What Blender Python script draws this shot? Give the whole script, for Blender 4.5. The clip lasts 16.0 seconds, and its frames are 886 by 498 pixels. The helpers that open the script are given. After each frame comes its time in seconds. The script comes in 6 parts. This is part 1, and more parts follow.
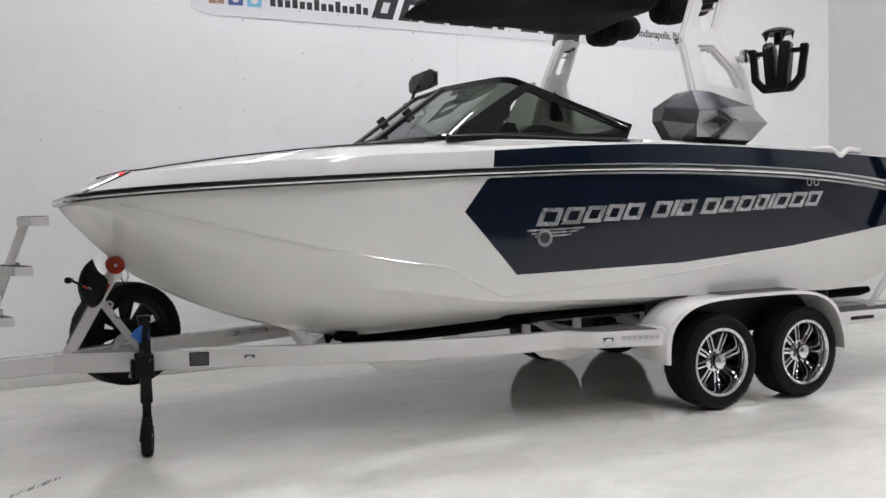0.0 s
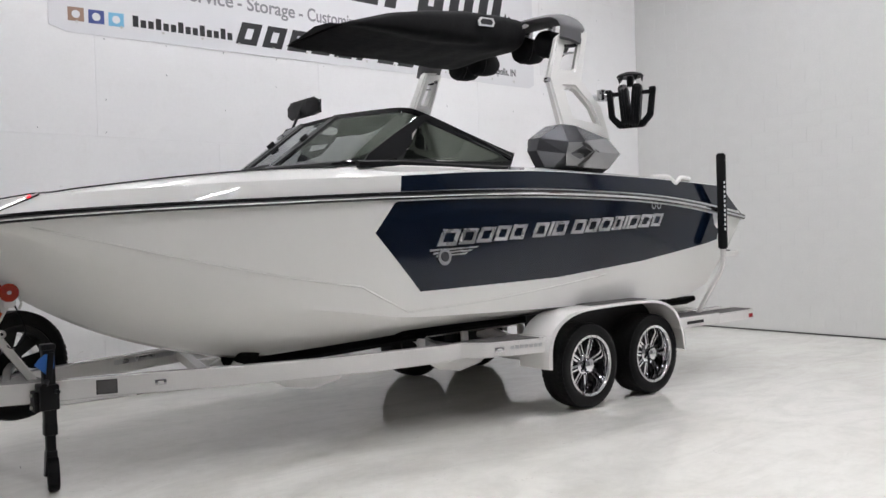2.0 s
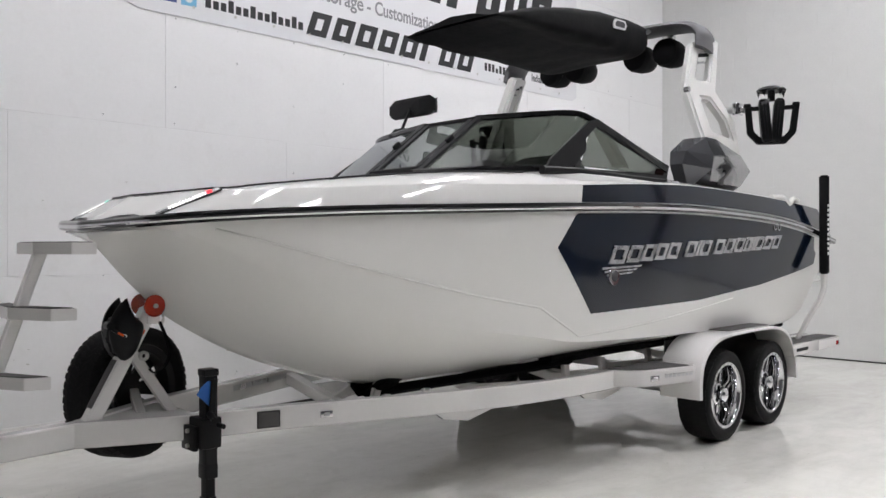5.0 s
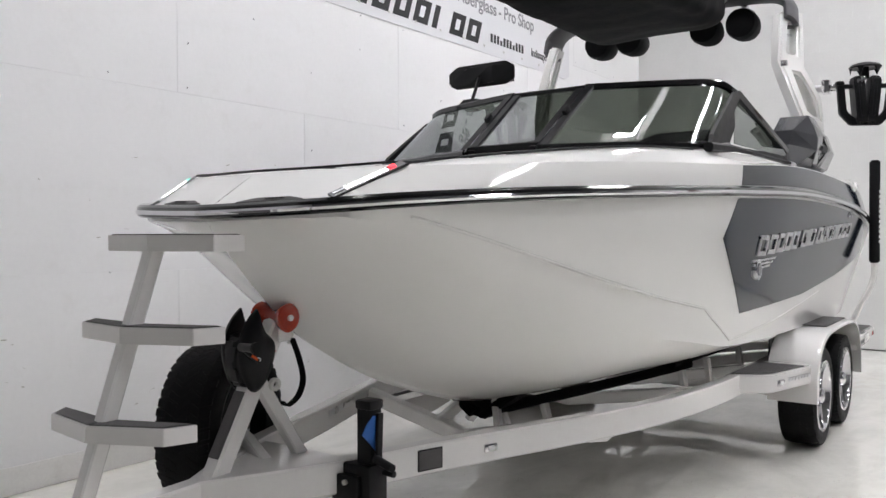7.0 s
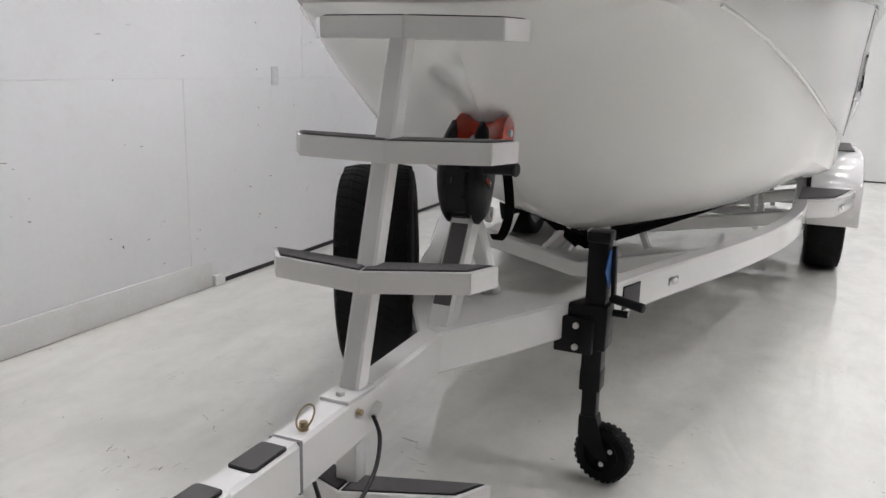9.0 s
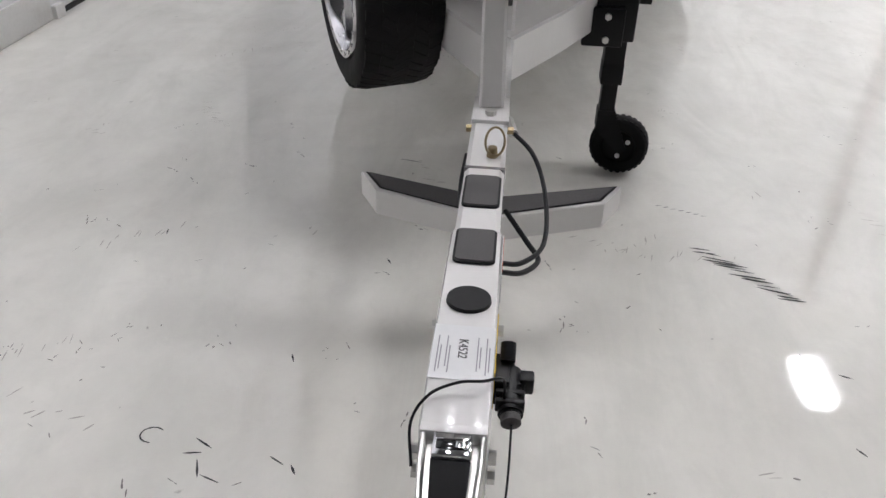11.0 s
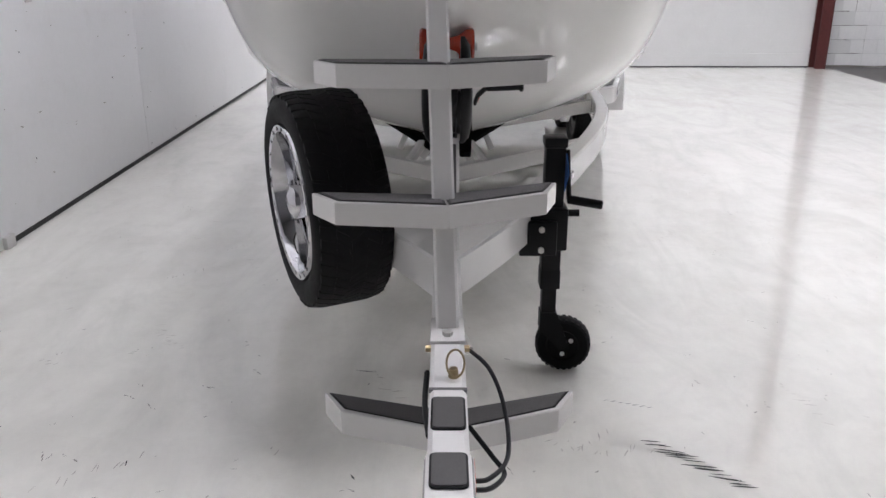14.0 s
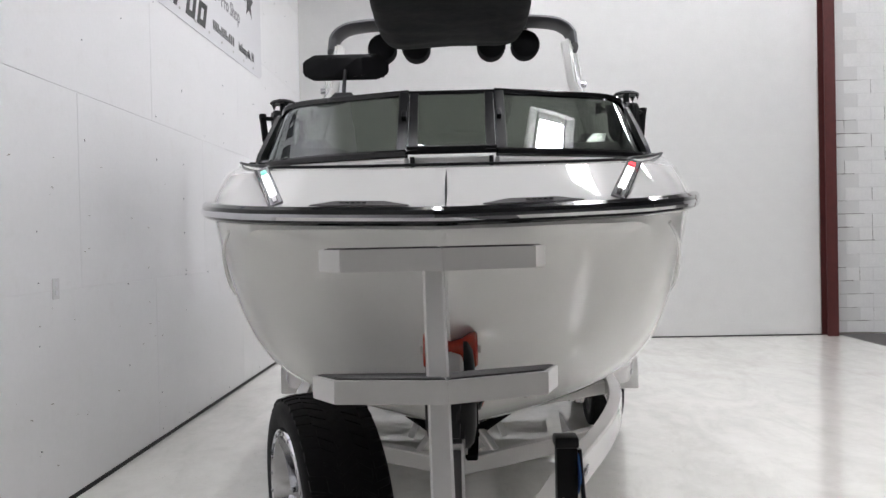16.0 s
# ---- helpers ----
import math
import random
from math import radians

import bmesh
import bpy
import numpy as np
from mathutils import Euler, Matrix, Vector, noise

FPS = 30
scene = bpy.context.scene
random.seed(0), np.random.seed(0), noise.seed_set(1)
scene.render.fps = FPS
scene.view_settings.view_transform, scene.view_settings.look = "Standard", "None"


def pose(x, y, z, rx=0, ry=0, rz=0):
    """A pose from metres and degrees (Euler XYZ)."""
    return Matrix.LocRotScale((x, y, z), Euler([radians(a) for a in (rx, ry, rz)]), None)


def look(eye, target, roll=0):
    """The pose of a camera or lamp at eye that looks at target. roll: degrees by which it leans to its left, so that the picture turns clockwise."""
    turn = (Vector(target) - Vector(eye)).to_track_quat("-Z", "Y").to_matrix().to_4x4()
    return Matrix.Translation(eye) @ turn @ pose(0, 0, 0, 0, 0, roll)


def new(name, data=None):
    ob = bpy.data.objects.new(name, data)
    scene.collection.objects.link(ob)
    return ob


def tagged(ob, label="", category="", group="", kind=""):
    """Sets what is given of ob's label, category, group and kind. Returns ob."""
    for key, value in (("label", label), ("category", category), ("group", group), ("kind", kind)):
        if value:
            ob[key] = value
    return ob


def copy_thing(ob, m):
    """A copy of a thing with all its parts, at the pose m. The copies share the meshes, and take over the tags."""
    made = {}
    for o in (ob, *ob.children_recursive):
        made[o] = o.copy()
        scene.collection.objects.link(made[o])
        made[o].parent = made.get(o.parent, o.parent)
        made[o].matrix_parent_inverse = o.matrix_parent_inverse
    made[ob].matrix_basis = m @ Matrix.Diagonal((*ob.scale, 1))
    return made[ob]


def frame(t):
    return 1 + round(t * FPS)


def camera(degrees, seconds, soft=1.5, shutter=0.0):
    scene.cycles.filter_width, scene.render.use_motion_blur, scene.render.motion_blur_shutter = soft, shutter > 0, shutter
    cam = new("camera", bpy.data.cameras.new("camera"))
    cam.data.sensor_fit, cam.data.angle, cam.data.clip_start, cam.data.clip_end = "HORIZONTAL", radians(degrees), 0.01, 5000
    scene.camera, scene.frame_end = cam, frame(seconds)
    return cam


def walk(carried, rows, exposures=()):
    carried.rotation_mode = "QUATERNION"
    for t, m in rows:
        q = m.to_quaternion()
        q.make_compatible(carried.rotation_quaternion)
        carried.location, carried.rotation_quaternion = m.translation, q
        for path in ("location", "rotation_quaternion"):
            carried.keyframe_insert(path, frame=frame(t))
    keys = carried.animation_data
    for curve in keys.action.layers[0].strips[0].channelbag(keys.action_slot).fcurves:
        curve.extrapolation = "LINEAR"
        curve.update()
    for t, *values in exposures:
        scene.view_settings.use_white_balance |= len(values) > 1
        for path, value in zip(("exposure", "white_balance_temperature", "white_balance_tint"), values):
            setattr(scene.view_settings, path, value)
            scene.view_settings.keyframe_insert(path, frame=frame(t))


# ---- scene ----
cam = camera(57.8, 16.0)
EXPOSURES = [(0, 0.28, 6500, 10), (3.0, 0.28, 6500, 10), (4.0, 0.26, 6500, 10), (6.5, 0.38, 6500, 10), (8.0, 0.5, 6500, 10), (9.5, 0.56, 6500, 10), (10.2, 0.58, 6500, 10), (12.3, 0.26, 6320, 13), (13.0, 0.3, 6320, 13), (13.5, 0.4, 6320, 13), (14.5, 0.6, 6320, 13), (15.0, 0.52, 6380, 12), (15.5, 0.48, 6430, 11), (16.0, 0.36, 6450, 10)]
PATH = [
    (0, (0.259, -5.774, 1.475), (1.099, -3.961, 1.394), -1.1),
    (0.5, (0.056, -5.714, 1.465), (1.036, -3.97, 1.453), -0.2),
    (1, (-0.132, -5.688, 1.488), (1.011, -4.047, 1.506), -1.1),
    (1.5, (-0.347, -5.707, 1.475), (0.871, -4.121, 1.488), -1.9),
    (2, (-0.54, -5.68, 1.463), (0.724, -4.13, 1.433), -1.7),
    (2.5, (-0.796, -5.623, 1.453), (0.474, -4.079, 1.407), -0.6),
    (3, (-0.983, -5.479, 1.457), (0.269, -3.922, 1.371), -0.9),
    (3.5, (-1.073, -5.185, 1.459), (0.172, -3.622, 1.366), -0.6),
    (4, (-1.182, -4.82, 1.465), (0.09, -3.277, 1.411), 0.1),
    (4.2, (-1.247, -4.677, 1.468), (0.057, -3.162, 1.424), 0.1),
    (6.3, (-1.583, -2.995, 1.511), (-0.023, -1.744, 1.543), 0.7),
    (6.5, (-1.622, -2.817, 1.507), (-0.043, -1.59, 1.523), 0.6),
    (7, (-1.694, -2.418, 1.518), (-0.07, -1.252, 1.485), -0.1),
    (7.5, (-1.721, -2.001, 1.506), (-0.067, -0.878, 1.446), -0.2),
    (8, (-1.813, -1.638, 1.478), (-0.119, -0.58, 1.362), 0.4),
    (8.5, (-1.877, -1.275, 1.428), (-0.14, -0.318, 1.171), 0.8),
    (9, (-1.921, -0.941, 1.405), (-0.138, -0.155, 0.956), 1.4),
    (9.5, (-1.992, -0.637, 1.382), (-0.191, -0.089, 0.709), 0.6),
    (10, (-1.963, -0.366, 1.331), (-0.204, 0.07, 0.486), -0.5),
    (10.2, (-1.941, -0.274, 1.33), (-0.203, 0.112, 0.419), -0.3),
    (12.3, (-2.081, 0.054, 1.297), (-0.462, -0.044, 0.126), 3.5),
    (12.5, (-2.079, 0.053, 1.303), (-0.447, -0.036, 0.15), 3.1),
    (13, (-2.067, 0.036, 1.343), (-0.346, -0.014, 0.326), 1.9),
    (13.5, (-2.07, 0.022, 1.379), (-0.254, 0.003, 0.54), 0.8),
    (14, (-2.063, 0.008, 1.436), (-0.177, 0.011, 0.769), -0.0),
    (14.5, (-2.051, 0.007, 1.45), (-0.097, 0.027, 1.027), -0.5),
    (15, (-2.032, 0.001, 1.488), (-0.047, 0.041, 1.253), -0.9),
    (15.5, (-2.014, -0.018, 1.521), (-0.017, 0.03, 1.42), -1.1),
    (16, (-2.009, -0.041, 1.542), (-0.01, 0.005, 1.519), -1.2),
]
walk(cam, [(t, look(eye, target, roll)) for t, eye, target, roll in PATH], EXPOSURES)

# ---- world and light ----
world = bpy.data.worlds.new("world")
scene.world = world
world.use_nodes = True
wn = world.node_tree.nodes["Background"]
wn.inputs[0].default_value = (0.8, 0.85, 0.9, 1)
wn.inputs[1].default_value = 0.02
LAMP_POWER = 47.0
scene.view_settings.exposure = 0.0


# ---- materials ----
def material(name, colour, rough=0.5, metal=0.0, var=0.06, scale=8.0, bump=0.0, bump_scale=120.0,
             coat=0.0, rough_var=0.1, second=None, stain=0.0, stain_scale=1.2, ior=1.5, spec=0.5):
    m = bpy.data.materials.new(name)
    m.use_nodes = True
    nt = m.node_tree
    n, l = nt.nodes, nt.links
    p = n["Principled BSDF"]
    p.inputs["Metallic"].default_value = metal
    p.inputs["Coat Weight"].default_value = coat
    p.inputs["Coat Roughness"].default_value = 0.04
    p.inputs["IOR"].default_value = ior
    p.inputs["Specular IOR Level"].default_value = spec
    tc = n.new("ShaderNodeTexCoord")
    a = n.new("ShaderNodeTexNoise")
    a.inputs["Scale"].default_value = scale
    a.inputs["Detail"].default_value = 6
    b = n.new("ShaderNodeTexNoise")
    b.inputs["Scale"].default_value = scale * 9
    b.inputs["Detail"].default_value = 4
    for t in (a, b):
        l.new(tc.outputs["Object"], t.inputs["Vector"])
    add = n.new("ShaderNodeMath")
    add.operation = "ADD"
    l.new(a.outputs[0], add.inputs[0])
    l.new(b.outputs[0], add.inputs[1])
    mr = n.new("ShaderNodeMapRange")
    mr.inputs["From Min"].default_value, mr.inputs["From Max"].default_value = 0.6, 1.4
    l.new(add.outputs[0], mr.inputs["Value"])
    mix = n.new("ShaderNodeMix")
    mix.data_type = "RGBA"
    dark = second or tuple(c * (1 - 2 * var) for c in colour)
    mix.inputs["A"].default_value = (*dark, 1)
    mix.inputs["B"].default_value = (*colour, 1)
    l.new(mr.outputs[0], mix.inputs["Factor"])
    out = mix.outputs["Result"]
    if stain:
        s = n.new("ShaderNodeTexNoise")
        s.inputs["Scale"].default_value = stain_scale
        s.inputs["Detail"].default_value = 8
        s.inputs["Roughness"].default_value = 0.7
        l.new(tc.outputs["Object"], s.inputs["Vector"])
        r = n.new("ShaderNodeMapRange")
        r.inputs["From Min"].default_value, r.inputs["From Max"].default_value = 0.55, 0.75
        r.inputs["To Max"].default_value = stain
        l.new(s.outputs[0], r.inputs["Value"])
        mx = n.new("ShaderNodeMix")
        mx.data_type = "RGBA"
        mx.inputs["B"].default_value = (*(c * k for c, k in zip(colour, (0.62, 0.58, 0.53))), 1)
        l.new(r.outputs[0], mx.inputs["Factor"])
        l.new(out, mx.inputs["A"])
        out = mx.outputs["Result"]
    l.new(out, p.inputs["Base Color"])
    rr = n.new("ShaderNodeMapRange")
    rr.inputs["To Min"].default_value = max(0.0, rough - rough_var)
    rr.inputs["To Max"].default_value = min(1.0, rough + rough_var)
    l.new(a.outputs[0], rr.inputs["Value"])
    l.new(rr.outputs[0], p.inputs["Roughness"])
    if bump:
        c = n.new("ShaderNodeTexNoise")
        c.inputs["Scale"].default_value = bump_scale
        c.inputs["Detail"].default_value = 5
        l.new(tc.outputs["Object"], c.inputs["Vector"])
        bp = n.new("ShaderNodeBump")
        bp.inputs["Strength"].default_value = bump
        bp.inputs["Distance"].default_value = 0.004
        l.new(c.outputs[0], bp.inputs["Height"])
        l.new(bp.outputs[0], p.inputs["Normal"])
    return m


def glow(name, colour, strength):
    m = bpy.data.materials.new(name)
    m.use_nodes = True
    p = m.node_tree.nodes["Principled BSDF"]
    p.inputs["Base Color"].default_value = (*colour, 1)
    p.inputs["Emission Color"].default_value = (*colour, 1)
    p.inputs["Emission Strength"].default_value = strength
    return m


def tinted_glass(name, colour):
    """A smoked pane: clear and dark, with a sharp mirror on top."""
    m = bpy.data.materials.new(name)
    m.use_nodes = True
    n, l = m.node_tree.nodes, m.node_tree.links
    n.remove(n["Principled BSDF"])
    tr = n.new("ShaderNodeBsdfTransparent")
    tr.inputs[0].default_value = (*colour, 1)
    gl = n.new("ShaderNodeBsdfGlossy")
    gl.inputs["Roughness"].default_value = 0.015
    gl.inputs["Color"].default_value = (0.95, 0.97, 1, 1)
    lw = n.new("ShaderNodeLayerWeight")
    lw.inputs[0].default_value = 0.5
    pw = n.new("ShaderNodeMath")
    pw.operation = "POWER"
    pw.inputs[1].default_value = 4.0
    l.new(lw.outputs["Facing"], pw.inputs[0])
    fr = n.new("ShaderNodeMath")
    fr.operation = "MULTIPLY_ADD"
    fr.inputs[1].default_value, fr.inputs[2].default_value = 0.7, 0.06
    l.new(pw.outputs[0], fr.inputs[0])
    mx = n.new("ShaderNodeMixShader")
    l.new(fr.outputs[0], mx.inputs[0])
    l.new(tr.outputs[0], mx.inputs[1])
    l.new(gl.outputs[0], mx.inputs[2])
    l.new(mx.outputs[0], n["Material Output"].inputs[0])
    return m


M_WALL = material("painted_panel", (0.90, 0.90, 0.905), 0.42, var=0.02, scale=3, bump=0.14, bump_scale=40, stain=0.12, stain_scale=5)
M_BLOCK = material("painted_block", (0.69, 0.69, 0.68), 0.40, var=0.03, scale=5, bump=0.25, bump_scale=70, stain=0.08)
M_DIRTY = material("bare_wall", (0.80, 0.80, 0.79), 0.6, var=0.06, scale=4, bump=0.3, bump_scale=60, stain=0.2)
# unseen closing walls: the dark of the far hall is put into their colour
M_FAR = material("dark_unseen_wall", (0.20, 0.20, 0.205), 0.7, var=0.05, scale=2, bump=0.2, bump_scale=30)
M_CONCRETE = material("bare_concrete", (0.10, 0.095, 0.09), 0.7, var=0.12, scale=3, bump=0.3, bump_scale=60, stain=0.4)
M_CEIL = material("ceiling_deck", (0.22, 0.22, 0.22), 0.7, var=0.05)
M_STEELRED = material("red_primer_steel", (0.10, 0.022, 0.02), 0.55, var=0.2, scale=10, bump=0.1)
M_GEL = material("white_gelcoat", (0.82, 0.815, 0.795), 0.035, var=0.008, scale=2, rough_var=0.012)
M_NAVY = material("navy_metallic_gelcoat", (0.003, 0.008, 0.021), 0.09, var=0.08, scale=400, rough_var=0.03, ior=1.45)
M_FRAME = material("pearl_white_trailer_paint", (0.79, 0.775, 0.76), 0.16, var=0.02, scale=6, coat=0.5, rough_var=0.05)
M_GLOSSBLACK = material("gloss_black_trim", (0.006, 0.006, 0.007), 0.10, var=0.1, scale=20, coat=0.5, rough_var=0.04)
M_BLACK = material("black_plastic", (0.005, 0.005, 0.006), 0.42, spec=0.25, var=0.15, scale=20, bump=0.05, bump_scale=300)
M_RUBBER = material("tyre_rubber", (0.005, 0.005, 0.0055), 0.65, spec=0.22, var=0.2, scale=25, bump=0.25, bump_scale=150)
M_CARPET = material("black_bunk_carpet", (0.005, 0.005, 0.006), 0.95, spec=0.1, var=0.3, scale=60, bump=0.6, bump_scale=500)
M_CANVAS = material("black_canvas", (0.005, 0.005, 0.006), 0.85, spec=0.25, var=0.2, scale=14, bump=0.5, bump_scale=25)
M_CHROME = material("chrome", (0.66, 0.66, 0.68), 0.06, metal=1.0, var=0.03, rough_var=0.03)
M_SATIN = material("satin_aluminium", (0.62, 0.62, 0.63), 0.28, metal=1.0, var=0.05, rough_var=0.08)
M_ZINC = material("zinc_plated_steel", (0.70, 0.69, 0.66), 0.36, metal=0.9, var=0.15, scale=14, rough_var=0.12)
M_BRASS = material("yellow_zinc", (0.40, 0.32, 0.19), 0.3, metal=1.0, var=0.1)
M_POD = material("graphite_metallic", (0.10, 0.102, 0.112), 0.22, metal=0.5, var=0.015, scale=200, coat=0.4)
M_POD_LIGHT = material("silver_metallic", (0.36, 0.36, 0.37), 0.22, metal=0.6, var=0.012, scale=200, coat=0.4)
M_GREY = material("grey_tower_paint", (0.10, 0.10, 0.106), 0.5, var=0.04)
M_PAD = material("grey_non_slip_pad", (0.105, 0.10, 0.10), 0.75, var=0.12, scale=40, bump=0.5, bump_scale=600)
M_ORANGE = material("amber_roller", (0.42, 0.032, 0.009), 0.25, var=0.15, scale=20, coat=0.4)
M_REFLECT = material("orange_reflector", (0.75, 0.10, 0.02), 0.25, var=0.05, scale=200)
M_RED = material("red_lens", (0.35, 0.01, 0.015), 0.2, var=0.1)
M_BLUE = material("blue_tape", (0.02, 0.12, 0.42), 0.55, var=0.08)
M_BANNER = material("banner_vinyl", (0.78, 0.78, 0.80), 0.45, var=0.01, scale=2, bump=0.1, bump_scale=5)
M_INK = material("black_print", (0.015, 0.015, 0.018), 0.4, var=0.05)
M_INKGREY = material("grey_print", (0.28, 0.28, 0.30), 0.45, var=0.05)
M_PAPER = material("paper_label", (0.74, 0.74, 0.74), 0.5, var=0.03)
M_YELLOW = material("yellow_label", (0.75, 0.50, 0.02), 0.4, var=0.05)
M_WOODBOARD = material("worn_kickboard", (0.82, 0.81, 0.79), 0.5, var=0.05, scale=6, bump=0.2, stain=0.5, stain_scale=3)
M_SCUFF = material("rubber_scuff", (0.03, 0.03, 0.03), 0.6, var=0.3, scale=60)
M_DUST = material("dried_dirt", (0.46, 0.43, 0.39), 0.5, var=0.12, scale=60)
M_GRIME = material("worn_in_grime", (0.24, 0.225, 0.205), 0.55, var=0.2, scale=80)
M_LENS = glow("white_led", (1.0, 0.98, 0.97), 2.2)
M_NAVRED = glow("red_led", (1.0, 0.012, 0.02), 3.5)
M_NAVGREEN = glow("green_led", (0.25, 0.75, 0.60), 0.5)
M_GLASS = tinted_glass("smoked_glass", (0.40, 0.425, 0.39))
M_LIGHT = glow("lamp_diffuser", (0.99, 0.98, 1.015), LAMP_POWER)


def floor_material():
    """Glossy grey-white epoxy with faint blotches, drag marks and grit."""
    m = material("epoxy_floor", (0.93, 0.915, 0.86), 0.022, var=0.09, scale=0.7, coat=0.6, second=(0.87, 0.86, 0.805), rough_var=0.016, stain=0.25, stain_scale=1.3)
    n, l = m.node_tree.nodes, m.node_tree.links
    p = n["Principled BSDF"]
    src = p.inputs["Base Color"].links[0].from_socket
    tc = next(x for x in n if x.type == "TEX_COORD")
    v = n.new("ShaderNodeTexVoronoi")
    v.inputs["Scale"].default_value = 5.0
    w = n.new("ShaderNodeTexNoise")
    w.inputs["Scale"].default_value = 9
    w.inputs["Detail"].default_value = 5
    l.new(tc.outputs["Object"], w.inputs["Vector"])
    sc = n.new("ShaderNodeVectorMath")
    sc.operation = "MULTIPLY_ADD"
    l.new(w.outputs["Color"], sc.inputs[0])
    sc.inputs[1].default_value = (0.14, 0.14, 0.14)
    l.new(tc.outputs["Object"], sc.inputs[2])
    l.new(sc.outputs[0], v.inputs["Vector"])
    r = n.new("ShaderNodeMapRange")
    r.inputs["From Min"].default_value, r.inputs["From Max"].default_value = 0.012, 0.03
    r.inputs["To Min"].default_value, r.inputs["To Max"].default_value = 0.6, 0.0
    l.new(v.outputs["Distance"], r.inputs["Value"])
    mx = n.new("ShaderNodeMix")
    mx.data_type = "RGBA"
    mx.inputs["B"].default_value = (0.22, 0.21, 0.19, 1)
    l.new(r.outputs[0], mx.inputs["Factor"])
    l.new(src, mx.inputs["A"])
    l.new(mx.outputs["Result"], p.inputs["Base Color"])
    # trodden, brownish part towards the front of the hall, with a ragged edge; the warm light there is put into its
    # brown too
    sx = n.new("ShaderNodeSeparateXYZ")
    l.new(tc.outputs["Object"], sx.inputs[0])
    gx = n.new("ShaderNodeMapRange")
    gx.inputs["From Min"].default_value, gx.inputs["From Max"].default_value = 1.8, -1.4
    l.new(sx.outputs["X"], gx.inputs["Value"])
    dn = n.new("ShaderNodeTexNoise")
    dn.inputs["Scale"].default_value = 1.1
    dn.inputs["Detail"].default_value = 9
    dn.inputs["Roughness"].default_value = 0.68
    l.new(tc.outputs["Object"], dn.inputs["Vector"])
    dm = n.new("ShaderNodeMath")
    dm.operation = "MULTIPLY_ADD"
    l.new(gx.outputs[0], dm.inputs[0])
    dm.inputs[1].default_value = 0.32
    l.new(dn.outputs[0], dm.inputs[2])
    dr = n.new("ShaderNodeMapRange")
    dr.inputs["From Min"].default_value, dr.inputs["From Max"].default_value = 0.50, 0.95
    dr.inputs["To Max"].default_value = 0.42
    l.new(dm.outputs[0], dr.inputs["Value"])
    dx = n.new("ShaderNodeMix")
    dx.data_type = "RGBA"
    dx.inputs["B"].default_value = (0.52, 0.475, 0.415, 1)
    l.new(dr.outputs[0], dx.inputs["Factor"])
    l.new(mx.outputs["Result"], dx.inputs["A"])
    fn = n.new("ShaderNodeTexNoise")
    fn.inputs["Scale"].default_value = 6.5
    fn.inputs["Detail"].default_value = 10
    fn.inputs["Roughness"].default_value = 0.75
    fn.inputs["Distortion"].default_value = 0.6
    l.new(tc.outputs["Object"], fn.inputs["Vector"])
    fr = n.new("ShaderNodeMapRange")
    fr.inputs["From Min"].default_value, fr.inputs["From Max"].default_value = 0.48, 0.78
    fr.inputs["To Max"].default_value = 0.22
    l.new(fn.outputs[0], fr.inputs["Value"])
    fx = n.new("ShaderNodeMix")
    fx.data_type = "RGBA"
    fx.inputs["B"].default_value = (0.50, 0.48, 0.45, 1)
    l.new(fr.outputs[0], fx.inputs["Factor"])
    l.new(dx.outputs["Result"], fx.inputs["A"])
    # mopped smears: broad, drawn out along the hall
    mp = n.new("ShaderNodeMapping")
    mp.inputs["Scale"].default_value = (0.55, 1.5, 1.0)
    mp.inputs["Rotation"].default_value = (0, 0, 0.5)
    l.new(tc.outputs["Object"], mp.inputs["Vector"])
    sn = n.new("ShaderNodeTexNoise")
    sn.inputs["Scale"].default_value = 1.5
    sn.inputs["Detail"].default_value = 11
    sn.inputs["Roughness"].default_value = 0.66
    sn.inputs["Distortion"].default_value = 1.6
    l.new(mp.outputs[0], sn.inputs["Vector"])
    sr = n.new("ShaderNodeMapRange")
    sr.inputs["From Min"].default_value, sr.inputs["From Max"].default_value = 0.44, 0.72
    sr.inputs["To Max"].default_value = 0.42
    l.new(sn.outputs[0], sr.inputs["Value"])
    sm_ = n.new("ShaderNodeMix")
    sm_.data_type = "RGBA"
    sm_.inputs["B"].default_value = (0.60, 0.60, 0.555, 1)
    l.new(sr.outputs[0], sm_.inputs["Factor"])
    l.new(fx.outputs["Result"], sm_.inputs["A"])
    l.new(sm_.outputs["Result"], p.inputs["Base Color"])
    b = n.new("ShaderNodeTexNoise")
    b.inputs["Scale"].default_value = 2.6
    b.inputs["Detail"].default_value = 8
    b.inputs["Roughness"].default_value = 0.58
    l.new(tc.outputs["Object"], b.inputs["Vector"])
    bp = n.new("ShaderNodeBump")
    bp.inputs["Strength"].default_value = 0.10
    bp.inputs["Distance"].default_value = 0.01
    l.new(b.outputs[0], bp.inputs["Height"])
    l.new(bp.outputs[0], p.inputs["Normal"])
    return m


M_FLOOR = floor_material()


# ---- mesh helpers ----
def finish(name, bm, mat, smooth=True, angle=35):
    bmesh.ops.recalc_face_normals(bm, faces=bm.faces)
    me = bpy.data.meshes.new(name)
    bm.to_mesh(me)
    bm.free()
    me.materials.append(mat)
    if smooth:
        me.shade_smooth()
        me.set_sharp_from_angle(angle=radians(angle))
    return me


